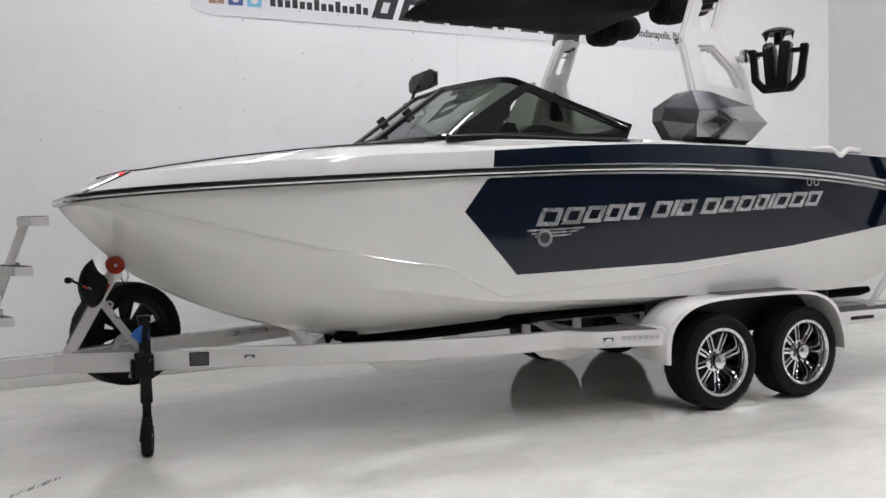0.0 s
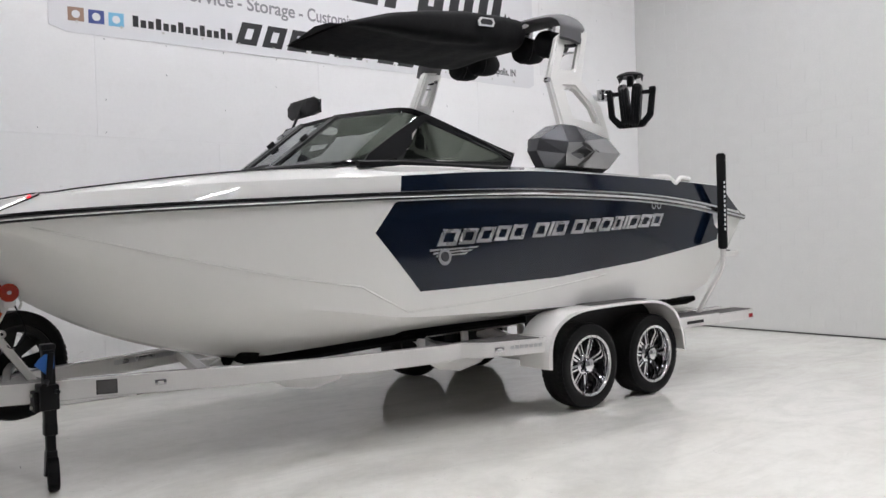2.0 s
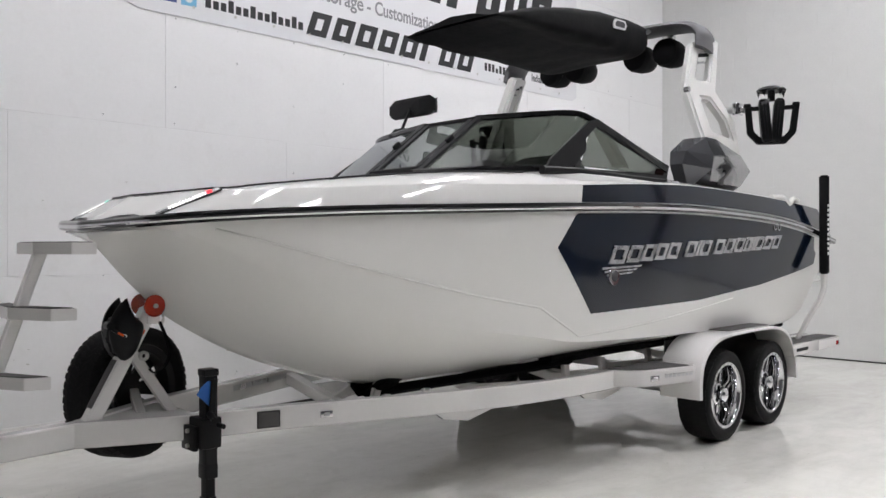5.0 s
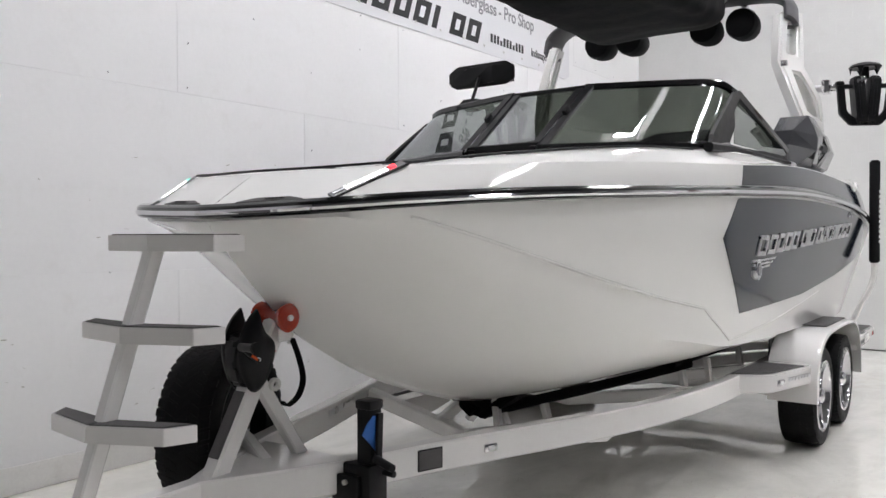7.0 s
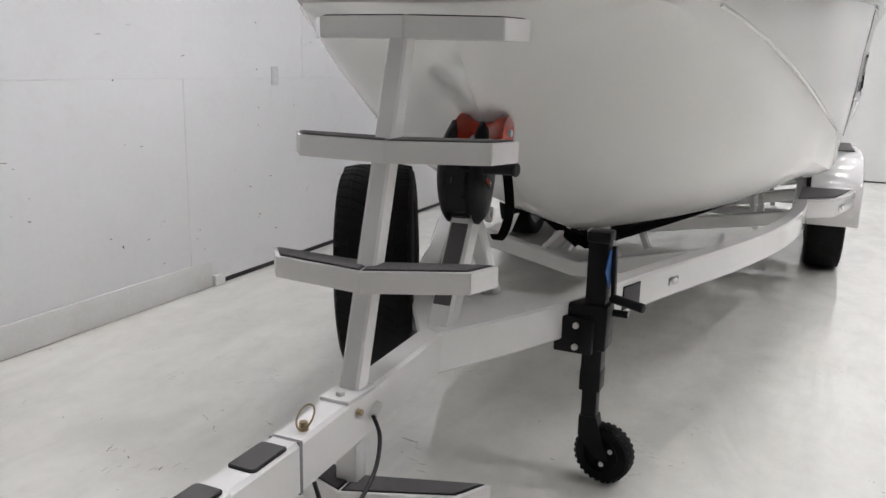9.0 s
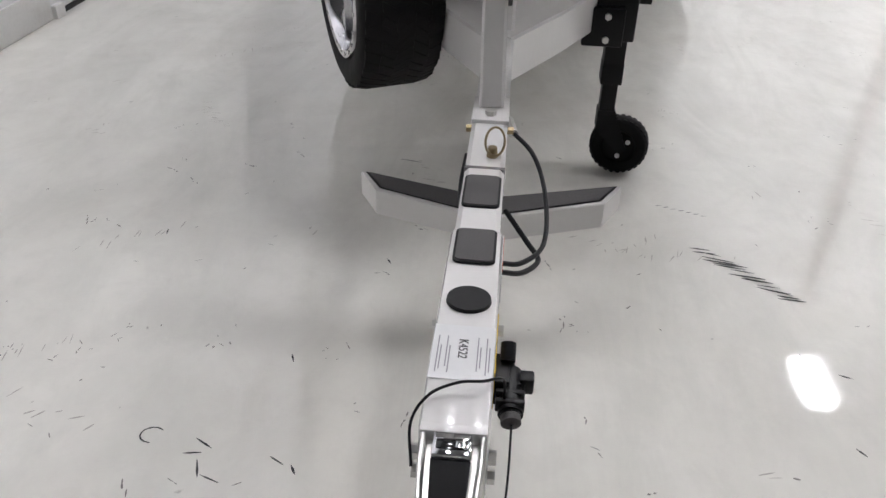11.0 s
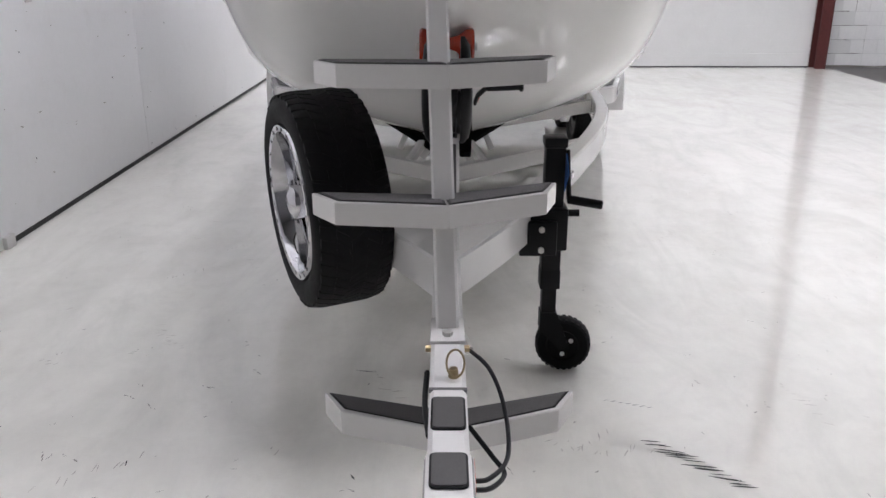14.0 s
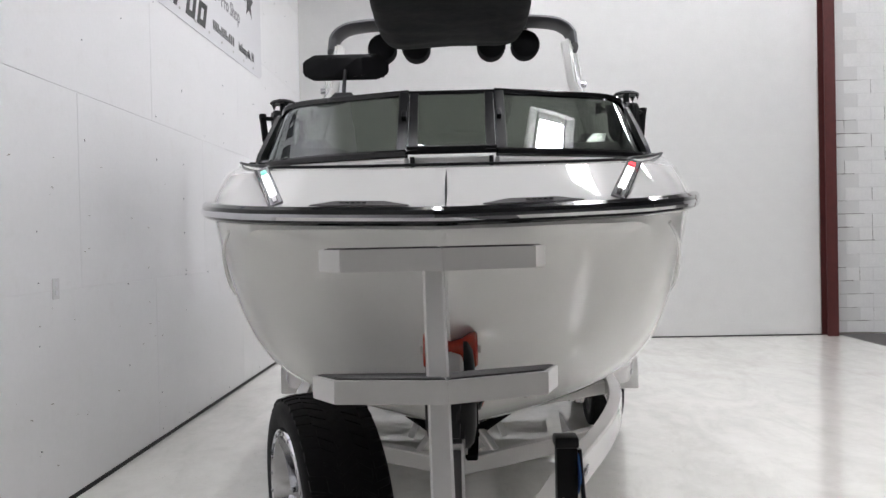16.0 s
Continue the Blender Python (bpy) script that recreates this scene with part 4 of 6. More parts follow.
# ---- tower with pods, arch, speakers and racks ----
tower = part("tower", bmesh.new(), M_GEL, boat, "white wakeboard tower with grey arch")
for sgn in (-1, 1):
    f = lambda *v: Vector((v[0], v[1] * sgn, v[2]))
    # faceted pod at the foot, with a silver cover over its rear half
    rim = [(4.183, 1.124, 2.142), (4.194, 1.150, 2.241), (4.40, 1.205, 2.36), (4.56, 1.215, 2.355), (4.946, 1.222, 2.267), (5.09, 1.245, 2.138), (4.954, 1.218, 2.003), (4.286, 1.113, 2.02)]
    knee = [(4.41, 1.263, 2.213), (4.604, 1.272, 2.228), (4.73, 1.279, 2.137), (4.384, 1.265, 2.107)]
    pod = hull_of([f(*p) for p in rim + knee] + [f(x, 1.02, z) for x, y, z in rim] + [f(4.33, 1.09, 1.96), f(4.92, 1.16, 1.955), f(4.33, 1.0, 1.96), f(4.92, 1.0, 1.955)])
    po = part("tower_pod", pod, M_POD, tower, "faceted graphite tower foot", smooth=False)
    cov = [knee[1], rim[4], rim[5], rim[6], (4.62, 1.235, 2.01), knee[2]]
    face = hull_of([f(x, y + 0.010, z) for x, y, z in cov] + [f(x, y - 0.05, z) for x, y, z in cov])
    part("cover", face, M_POD_LIGHT, po, "silver pod cover", smooth=False)
    def pod_plate(name, poly, mat, lift, th=0.006):
        b = bmesh.new()
        ring = []
        for k in (lift, lift - th):
            ring.append([b.verts.new(f(x, 1.272 + (x - 4.55) * 0.03 - max(0.0, 2.115 - z) * 0.38 + k, z)) for x, z in poly])
        b.faces.new(ring[0])
        b.faces.new(ring[1][::-1])
        for i in range(len(poly)):
            j = (i + 1) % len(poly)
            b.faces.new((ring[0][i], ring[1][i], ring[1][j], ring[0][j]))
        return part(name, b, mat, po, smooth=False)
    pod_plate("badge_plate", [(4.412, 2.205), (4.60, 2.214), (4.745, 2.143), (4.55, 2.02), (4.415, 2.02), (4.382, 2.115)], M_POD_LIGHT, 0.004)
    pod_plate("chevron", [(4.582, 2.214), (4.765, 2.142), (4.560, 2.012), (4.535, 2.022), (4.705, 2.140), (4.555, 2.200)], M_GLOSSBLACK, 0.009)
    pod_plate("emblem", [(4.50, 2.120), (4.53, 2.150), (4.60, 2.160), (4.675, 2.138), (4.60, 2.085), (4.59, 2.112)], M_BLACK, 0.010)

    # side frame: two openings, one above the other, in one folded plate
    def lean(x, z):
        u = (x - float(np.interp(z, [2.28, 2.80, 3.20], [4.465, 4.487, 4.655]))) / float(np.interp(z, [2.26, 2.54, 2.78, 3.2], [0.56, 0.45, 0.30, 0.29]))
        front = float(np.interp(z, [2.30, 2.80, 3.20], [1.185, 0.995, 0.966]))
        rear = float(np.interp(z, [2.28, 2.54, 2.78, 3.22], [1.205, 1.20, 1.105, 1.062]))
        return front + (rear - front) * min(1.0, max(0.0, u))
    edge = {"A": (4.644, 3.185), "B": (4.940, 3.232), "C": (4.487, 2.800), "D": (4.795, 2.777), "E": (4.455, 2.32), "F": (5.04, 2.25), "G": (4.930, 2.54),
            "a": (4.705, 3.085), "b": (4.838, 3.128), "c": (4.600, 2.862), "d": (4.732, 2.862), "e": (4.608, 2.712), "g": (4.702, 2.712), "h": (4.815, 2.54), "i": (4.890, 2.395), "j": (4.622, 2.435)}
    fb = bmesh.new()
    vv = {k: fb.verts.new(f(x, lean(x, z), z)) for k, (x, z) in edge.items()}
    for q in ("ABba", "BDdb", "DCcd", "CAac", "CDge", "DGhg", "GFih", "FEji", "ECej"):
        fb.faces.new([vv[k] for k in q])
    bmesh.ops.recalc_face_normals(fb, faces=fb.faces)
    if (fb.faces[:][0].normal.y > 0) != (sgn > 0):
        bmesh.ops.reverse_faces(fb, faces=fb.faces[:])
    bmesh.ops.solidify(fb, geom=fb.faces[:], thickness=0.085)
    bmesh.ops.bevel(fb, geom=[e for e in fb.edges if len(e.link_faces) == 2 and e.calc_face_angle(0) > 0.9], offset=0.018, segments=3, affect="EDGES")
    part("side_frame", fb, M_GEL, tower, "white moulded tower leg with two openings", angle=40)
    part("slot_light", sweep([f(4.70, 0.985, 3.075), f(4.84, 1.0, 3.10)], rect_profile(0.03, 0.03, 0.006), up=(0, 1, 0)), M_BLACK, tower)
    part("slot_light", sweep([f(4.69, 0.985, 3.01), f(4.80, 1.0, 3.03)], rect_profile(0.018, 0.02, 0.004), up=(0, 1, 0)), M_CHROME, tower)
    # pivot knob and the board rack's bracket
    part("pivot_bolt", cyl(f(4.42, 1.02, 2.75), f(4.42, 1.06, 2.75), 0.022, n=12), M_CHROME, tower)
    part("rack_bracket", cyl(f(4.88, 1.12, 2.62), f(4.92, 1.33, 2.62), 0.028, n=16), M_SATIN, tower)
    part("rack_clamp", box(*sorted((4.86, 4.95)), *sorted((sgn * 1.20, sgn * 1.26)), 2.58, 2.68, 0.01), M_CHROME, tower)
# arch over the top: grey tube, flattened
ap = [(4.775, -1.012, 3.115), (4.79, -1.005, 3.19), (4.80, -0.995, 3.25), (4.81, -0.94, 3.315), (4.82, -0.82, 3.36), (4.83, -0.5, 3.385), (4.83, 0, 3.39),
      (4.83, 0.5, 3.385), (4.82, 0.82, 3.36), (4.81, 0.94, 3.315), (4.80, 0.995, 3.25), (4.79, 1.005, 3.19), (4.775, 1.012, 3.115)]
part("arch", sweep(spline(ap, 5), [(0.042 * math.sin(a), 0.152 * math.cos(a)) for a in [i * math.pi / 8 for i in range(16)]], up=(1, 0, 0.0)), M_GREY, tower, "grey painted tower arch")
# cloth covered tower speakers
for y in (-0.62, -0.33, 0.31, 0.60):
    sp = lathe([(0.0, -0.15), (0.07, -0.148), (0.112, -0.13), (0.122, -0.09), (0.120, 0.02), (0.10, 0.11), (0.06, 0.16), (0.0, 0.175)], "x", 28)
    so = part("tower_speaker", sp, M_CANVAS, tower, "black cloth covered tower speaker", at=Matrix.Translation((4.95, y, 3.19)))
    part("bracket", box(-0.03, 0.03, -0.025, 0.025, 0.10, 0.19, 0.006), M_SATIN, so)
    part("stitched_seam", lathe([(0.123, -0.088), (0.1255, -0.084), (0.123, -0.08)], "x", 28), M_BLACK, so)


def board_rack(sgn):
    """A board rack with a ridged body between two fork arms and a claw on top, folded out from the tower."""
    r = part("board_rack", bmesh.new(), M_BLACK, boat, "black plastic board rack with fork arms")
    r.matrix_basis = pose(4.95, sgn * 1.485, 2.55, 0, 0, sgn * 62 if sgn < 0 else 118)
    for q in (-1, 1):
        body = hull_of([(x, sy * 0.062, z) for x in (-0.038, 0.038) for sy in (-1, 1) for z in (-0.19, 0.10)] + [(x, sy * 0.045, z) for x in (-0.028, 0.028) for sy in (-1, 1) for z in (-0.212, 0.137)])
        bmesh.ops.bevel(body, geom=body.edges[:], offset=0.006, segments=2, affect="EDGES")
        bd_ = part("body", body, M_BLACK, r, at=pose(q * 0.050, 0, 0, 0, q * 5, 0))
        part("rib", box(-0.010, 0.010, -0.067, 0.067, -0.165, 0.095, 0.004), M_BLACK, bd_)
        part("sticker", box(-0.020, 0.020, -0.0645, -0.0615, 0.085, 0.112, 0.001), M_POD_LIGHT if q < 0 else M_BLACK, bd_)
    # the fork: a flat U, its arms flared at the tips
    us = [(-0.200, 0.095), (-0.190, -0.02), (-0.182, -0.135), (-0.105, -0.222), (0.105, -0.222), (0.182, -0.135), (0.194, -0.02), (0.208, 0.085),
          (0.158, 0.092), (0.146, -0.01), (0.132, -0.115), (0.085, -0.165), (-0.085, -0.165), (-0.132, -0.115), (-0.142, -0.01), (-0.150, 0.100)]
    part("fork", prism(us, "y", -0.024, 0.024, bevel=0.007), M_BLACK, r)
    for s in (-1, 1):
        part("arm_tip", box(s * 0.18 - 0.026, s * 0.18 + 0.026, -0.03, 0.03, 0.07, 0.105, 0.008), M_BLACK, r)
        part("grip_bar", box(*sorted((s * 0.085, s * 0.165)), -0.020, 0.020, 0.050, 0.082, 0.006), M_BLACK, r)
    part("claw_top", lathe([(0.0, 0.232), (0.055, 0.236), (0.098, 0.222), (0.112, 0.205), (0.105, 0.196), (0.05, 0.204), (0.0, 0.204)], "z", 20), M_BLACK, r)
    for k in range(5):
        a = k * 2 * math.pi / 5 + 0.3
        part("claw", hull_of([(0.088 * math.cos(a + w), 0.088 * math.sin(a + w), 0.206) for w in (-0.26, 0.26)] + [(0.110 * math.cos(a + w), 0.110 * math.sin(a + w), 0.206) for w in (-0.24, 0.24)] + [(0.098 * math.cos(a), 0.098 * math.sin(a), 0.150)]), M_BLACK, r)
    part("stem", cyl((0, 0, 0.12), (0, 0, 0.21), 0.028, n=14), M_BLACK, r)
    part("badge", box(-0.055, -0.02, -0.072, -0.066, 0.10, 0.13, 0.002), M_SATIN, r)
    return r


board_rack(-1)
board_rack(1)

# folded canopy in its boot, wedge shaped, on top of the tower
bag = part("canopy_boot", bmesh.new(), M_CANVAS, boat, "black canvas canopy boot, folded flat")
BX_ = [2.82, 3.0, 3.25, 3.6, 4.0, 4.4, 4.66, 4.72]
BT = [3.14, 3.205, 3.285, 3.36, 3.41, 3.435, 3.435, 3.39]
BB = [3.115, 3.10, 3.09, 3.085, 3.085, 3.085, 3.11, 3.17]
BW = [0.47, 0.515, 0.54, 0.56, 0.575, 0.575, 0.56, 0.52]
rows = []
rng = random.Random(4)
for i in range(36):
    x = 2.82 + (4.72 - 2.82) * i / 35
    t, b_, w = (float(np.interp(x, BX_, q)) for q in (BT, BB, BW))
    row = []
    for k in range(40):
        a = 2 * math.pi * k / 40
        c, s = math.cos(a), math.sin(a)
        e = 0.38
        y = w * math.copysign(abs(c) ** e, c)
        z = (t + b_) / 2 + (t - b_) / 2 * math.copysign(abs(s) ** 0.6, s)
        if s < 0:
            z += 0.075 * max(0.0, 1 - (y / w) ** 2) * abs(s) ** 0.5 * (0.35 + 0.65 * max(0.0, 1 - (x - 2.82) / 1.2))
        q = noise.noise((x * 2.2, y * 3.0, z * 4)) * 0.022 + noise.noise((x * 7, y * 5, z * 9)) * 0.010 + abs(noise.noise((x * 3.0 + y * 9, y * 2, z * 3))) * 0.014
        z += q * (1.2 if s < 0 else 0.6)
        row.append((x, y + q * 0.5, z))
    rows.append(row)
cb = loft(rows, closed=True)
cb.faces.new([v for v in cb.verts[:40]])
cb.verts.ensure_lookup_table()
cb.faces.new([cb.verts[len(cb.verts) - 40 + k] for k in range(40)])
part("canvas", cb, M_CANVAS, bag, angle=60)
part("badge", prism([(4.08, 3.255), (4.24, 3.265), (4.26, 3.30), (4.24, 3.335), (4.10, 3.33), (4.07, 3.295)], "y", -0.598, -0.585), M_PAPER, bag)
part("badge_centre", prism([(4.10, 3.27), (4.22, 3.277), (4.235, 3.30), (4.22, 3.322), (4.115, 3.318), (4.09, 3.295)], "y", -0.600, -0.5975), M_INK, bag)
for y in (-0.53, 0.53):
    part("hinge_arm", sweep([(4.60, y, 3.30), (4.78, y, 3.40)], rect_profile(0.05, 0.035, 0.008)), M_SATIN, bag)
part("anchor_light", lathe([(0.0, 0.10), (0.012, 0.09), (0.02, 0.03), (0.035, 0.0), (0.0, 0.0)], "z", 16), M_BLACK, bag, at=Matrix.Translation((4.82, -0.2, 3.43)))
part("tow_pylon", cyl((4.82, -0.05, 3.41), (4.82, -0.05, 3.47), 0.022, n=14), M_CHROME, bag)


# ---- the trailer ----
trailer = thing("boat_trailer", "pearl white tandem axle boat trailer under the boat", "trailer", pose(0, 0, 0))


def tread_wheel(parent, at, name="wheel", dish=1, drum=True):
    """A wheel with its axle along y and its bright face at +y (or -y for dish -1): tyre with tread blocks, deep chrome rim."""
    w = part(name, bmesh.new(), M_RUBBER, parent, at=at)
    R = 0.3695
    prof = [(0.262, -0.105), (0.272, -0.122), (0.305, -0.132), (0.340, -0.127), (0.360, -0.112), (0.3665, -0.085), (0.3685, 0.0), (0.3665, 0.085), (0.360, 0.112), (0.340, 0.127), (0.305, 0.132), (0.272, 0.122), (0.262, 0.105)]
    tb_ = lathe(prof, "y", 64)
    part("tyre", tb_, M_RUBBER, w, "black tyre with block tread", angle=40)
    # tread blocks: shoulder lugs and three rows of uneven centre blocks, joined
    b = bmesh.new()
    n = 52
    trn = random.Random(11)
    for i in range(n):
        a = 2 * math.pi * i / n
        for k, (y0, y1, sk) in enumerate(((-0.118, -0.076, 0.25), (-0.070, -0.028, -0.6), (-0.022, 0.022, 0.6), (0.028, 0.070, -0.6), (0.076, 0.118, -0.25))):
            a0 = a + (0.5 * 2 * math.pi / n if k % 2 else 0) + trn.uniform(-0.012, 0.012)
            da = 2 * math.pi / n * trn.uniform(0.36, 0.44)
            vs = []
            for r, g in ((0.360, 1.0), (R, 0.86)):
                for yy in (y0, y1):
                    for s2 in (-1, 1):
                        ang = a0 + s2 * da * g + sk * (yy - (y0 + y1) / 2) * 3.0
                        rr = r if abs(yy) < 0.1 else r - 0.008
                        vs.append(b.verts.new((rr * math.cos(ang), yy + trn.uniform(-0.003, 0.003), rr * math.sin(ang))))
            for q in ((4, 5, 7, 6), (0, 4, 6, 2), (1, 3, 7, 5), (0, 1, 5, 4), (2, 6, 7, 3)):
                b.faces.new([vs[j] for j in q])
    tagged(part("tread", b, M_RUBBER, w, smooth=False), kind="stuff")
    d = dish
    rim = lathe([(0.268, d * 0.118), (0.264, d * 0.128), (0.242, d * 0.126), (0.237, d * 0.116), (0.228, d * 0.04), (0.224, d * -0.02)], "y", 64)
    rm = part("rim", rim, M_CHROME, w, "deep chrome rim", angle=30)
    part("rim_back", lathe([(0.2235, d * -0.02), (0.2235, -d * 0.10), (0.262, -d * 0.118), (0.268, -d * 0.110)], "y", 64), M_BLACK, rm, "black inner barrel", angle=30)
    if drum:
        part("brake_drum", lathe([(0.0, d * -0.03), (0.150, d * -0.03), (0.155, d * -0.04), (0.155, d * -0.10), (0.2230, d * -0.10)], "y", 40), M_BLACK, rm)
    # eight spokes, each of two square bars with a slot between them
    for i in range(8):
        sp, bk = bmesh.new(), bmesh.new()
        shapes = [(sp, 0.0, 0.022, [(0.066, q * 0.005, 0.052), (0.226, q * 0.009, 0.028), (0.226, q * 0.029, 0.024), (0.066, q * 0.024, 0.048)]) for q in (-1, 1)]
        shapes.append((bk, -0.0235, 0.016, [(0.066, -0.026, 0.052), (0.2235, -0.060, 0.026), (0.2235, 0.060, 0.026), (0.066, 0.026, 0.052)]))
        for bmx, hi, th, pts in shapes:
            top = [bmx.verts.new((r, d * (h + hi), t)) for r, t, h in pts]
            low = [bmx.verts.new((r, d * (h + hi - th), t * 1.02)) for r, t, h in pts]
            bmx.faces.new(top)
            bmx.faces.new(low[::-1])
            for j in range(4):
                k = (j + 1) % 4
                bmx.faces.new((top[j], low[j], low[k], top[k]))
        turn = Matrix.Rotation(i * math.pi / 4, 4, "Y")
        bmesh.ops.bevel(sp, geom=sp.edges[:], offset=0.0025, segments=1, affect="EDGES")
        part("spoke", xform(sp, turn), M_CHROME, rm, smooth=False)
        part("spoke_back", xform(bk, turn), M_BLACK, rm, smooth=False)
    hub = lathe([(0.0, d * 0.128), (0.030, d * 0.127), (0.040, d * 0.120), (0.054, d * 0.114), (0.058, d * 0.104), (0.060, d * 0.063), (0.082, d * 0.056), (0.088, d * 0.050), (0.088, d * 0.0), (0.0, d * 0.0)], "y", 32)
    part("hub", hub, M_CHROME, rm)
    part("hub_back", lathe([(0.0, d * -0.002), (0.10, d * -0.002), (0.10, d * 0.02)], "y", 24), M_BLACK, rm)
    bolts = bmesh.new()
    for i in range(6):
        a = i * math.pi / 3
        cyl((0.066 * math.cos(a), d * 0.052, 0.066 * math.sin(a)), (0.066 * math.cos(a), d * 0.080, 0.066 * math.sin(a)), 0.011, n=6, bm=bolts)
    for i in range(24):
        a = i * math.pi / 12
        cyl((0.252 * math.cos(a), d * 0.112, 0.252 * math.sin(a)), (0.252 * math.cos(a), d * 0.130, 0.252 * math.sin(a)), 0.007, n=6, bm=bolts)
    tagged(part("wheel_bolts", bolts, M_CHROME, rm, smooth=False), kind="stuff")
    return w


# road wheels: face outwards
for sgn in (-1, 1):
    for x in (4.595, 5.457):
        tread_wheel(trailer, Matrix.Translation((x, sgn * 1.165, 0.359)) @ pose(0, 0, 0, 0, 17 * x, 0) @ Matrix.Scale(0.965, 4), dish=sgn)
for x in (4.595, 5.457):
    part("axle", cyl((x, -1.08, 0.359), (x, 1.08, 0.359), 0.038, n=16), M_FRAME, trailer)

# side rails, swept out from the tongue
RP = [(0.14, 0.002), (0.28, 0.082), (0.42, 0.160), (0.66, 0.276), (0.986, 0.386), (1.288, 0.492), (1.9, 0.718), (2.5, 0.885), (3.1, 0.968), (3.7, 0.978), (4.5, 0.975), (5.5, 0.975), (6.4, 0.975), (7.0, 0.975)]
for sgn in (-1, 1):
    pth = spline([(x, sgn * y, 0.585 - (0.003 if sgn > 0 else 0.0) - max(0.0, 0.9 - x) * 0.018) for x, y in RP], 6)
    sr = part("side_rail", sweep(pth, rect_profile(0.076, 0.128, 0.007)), M_FRAME, trailer, angle=30)
    # side reflector, marker lamp
    def rail_at(x):
        ys = float(np.interp(x, [p[0] for p in pth], [abs(p[1]) for p in pth]))
        dy = (float(np.interp(x + 0.05, [p[0] for p in pth], [abs(p[1]) for p in pth])) - ys) / 0.05
        return Matrix.Translation((x, sgn * (ys + 0.039 * math.sqrt(1 + dy * dy)), 0.585)) @ Matrix.Rotation(sgn * math.atan(dy), 4, "Z")
    part("grip_plate", box(-0.062, 0.062, -0.003, 0.003, -0.045, 0.045, 0.002), M_BLACK, sr, at=rail_at(0.985))
    part("grip_pad", box(-0.057, 0.057, -0.005, 0.005, -0.040, 0.040, 0.002), M_PAD, sr, at=rail_at(0.985))
    ml = part("marker_lamp", box(-0.036, 0.036, -0.008, 0.008, -0.018, 0.018, 0.006), M_CHROME, sr, "chrome marker lamp", at=rail_at(1.287))
    part("lens", box(-0.018, 0.018, -0.012, 0.012, -0.010, 0.010, 0.004), M_PAPER, ml)
    # flat sticker on the inside of the rail
    part("rail_decal", box(-0.30, 0.30, -0.001, 0.001, -0.018, 0.018), M_SATIN, sr, at=rail_at(1.55) @ Matrix.Translation((0, -sgn * 0.080, 0.02)))

# cross members: shallow V beams
for x, zc in ((1.88, 0.440), (3.1, 0.440), (4.1, 0.42), (5.0, 0.42), (5.9, 0.44), (6.9, 0.56)):
    yr = float(np.interp(x, [p[0] for p in RP], [p[1] for p in RP]))
    b = sweep([(x, -yr, 0.592), (x, -0.02, zc), (x, 0.02, zc), (x, yr, 0.592)], rect_profile(0.075, 0.075, 0.006), up=(0, 0, 1))
    part("cross_member", b, M_FRAME, trailer, angle=20)
for sgn in (-1, 1):
    part("bow_v_bunk", sweep([(2.06, sgn * 0.035, 0.535), (2.06, sgn * 0.245, 0.685)], rect_profile(0.17, 0.05, 0.014), up=(0, -sgn * 0.6, 0.8)), M_CARPET, trailer, "black carpeted bow bunk")
    part("v_bunk_bracket", sweep([(2.03, sgn * 0.10, 0.60), (1.90, sgn * 0.20, 0.48)], rect_profile(0.07, 0.035, 0.006), up=(0, 1, 0)), M_FRAME, trailer)
# bunks, carpeted, with upright brackets
BUNKS = (((2.02, 0.025, 0.545), (2.35, 0.205, 0.583), (2.68, 0.385, 0.622), (3.30, 0.71, 0.700)), ((3.10, 0.655, 0.715), (4.2, 0.76, 0.745), (5.6, 0.80, 0.735), (6.75, 0.80, 0.73)))
for sgn in (-1, 1):
    for k, bk in enumerate(BUNKS):
        pth = [(x, sgn * y, z) for x, y, z in spline(bk, 5)]
        part("bunk", sweep(pth, rect_profile(0.14 if k else 0.15, 0.055, 0.014), up=(0, -sgn * 0.42, 1)), M_CARPET, trailer, "black carpeted bunk")
    for x, y, z in ((2.12, 0.085, 0.53), (2.36, 0.215, 0.56), (3.27, 0.70, 0.67), (3.7, 0.72, 0.69), (4.3, 0.76, 0.70), (5.8, 0.80, 0.70)):
        part("bunk_bracket", sweep([(x, sgn * y, z), (x - 0.02, sgn * (y + 0.04), 0.47)], rect_profile(0.065, 0.035, 0.006), up=(0, 1, 0)), M_FRAME, trailer)
# hanging spring plates seen below the rail
for sgn in (-1, 1):
    for x in (2.35, 3.55):
        part("splash_plate", prism([(x - 0.35, 0.525), (x + 0.35, 0.525), (x + 0.22, 0.44), (x, 0.40), (x - 0.22, 0.44)], "y", sgn * 0.60 - 0.01 if x < 3 else sgn * 0.82 - 0.01, sgn * 0.60 + 0.01 if x < 3 else sgn * 0.82 + 0.01), M_FRAME, trailer)


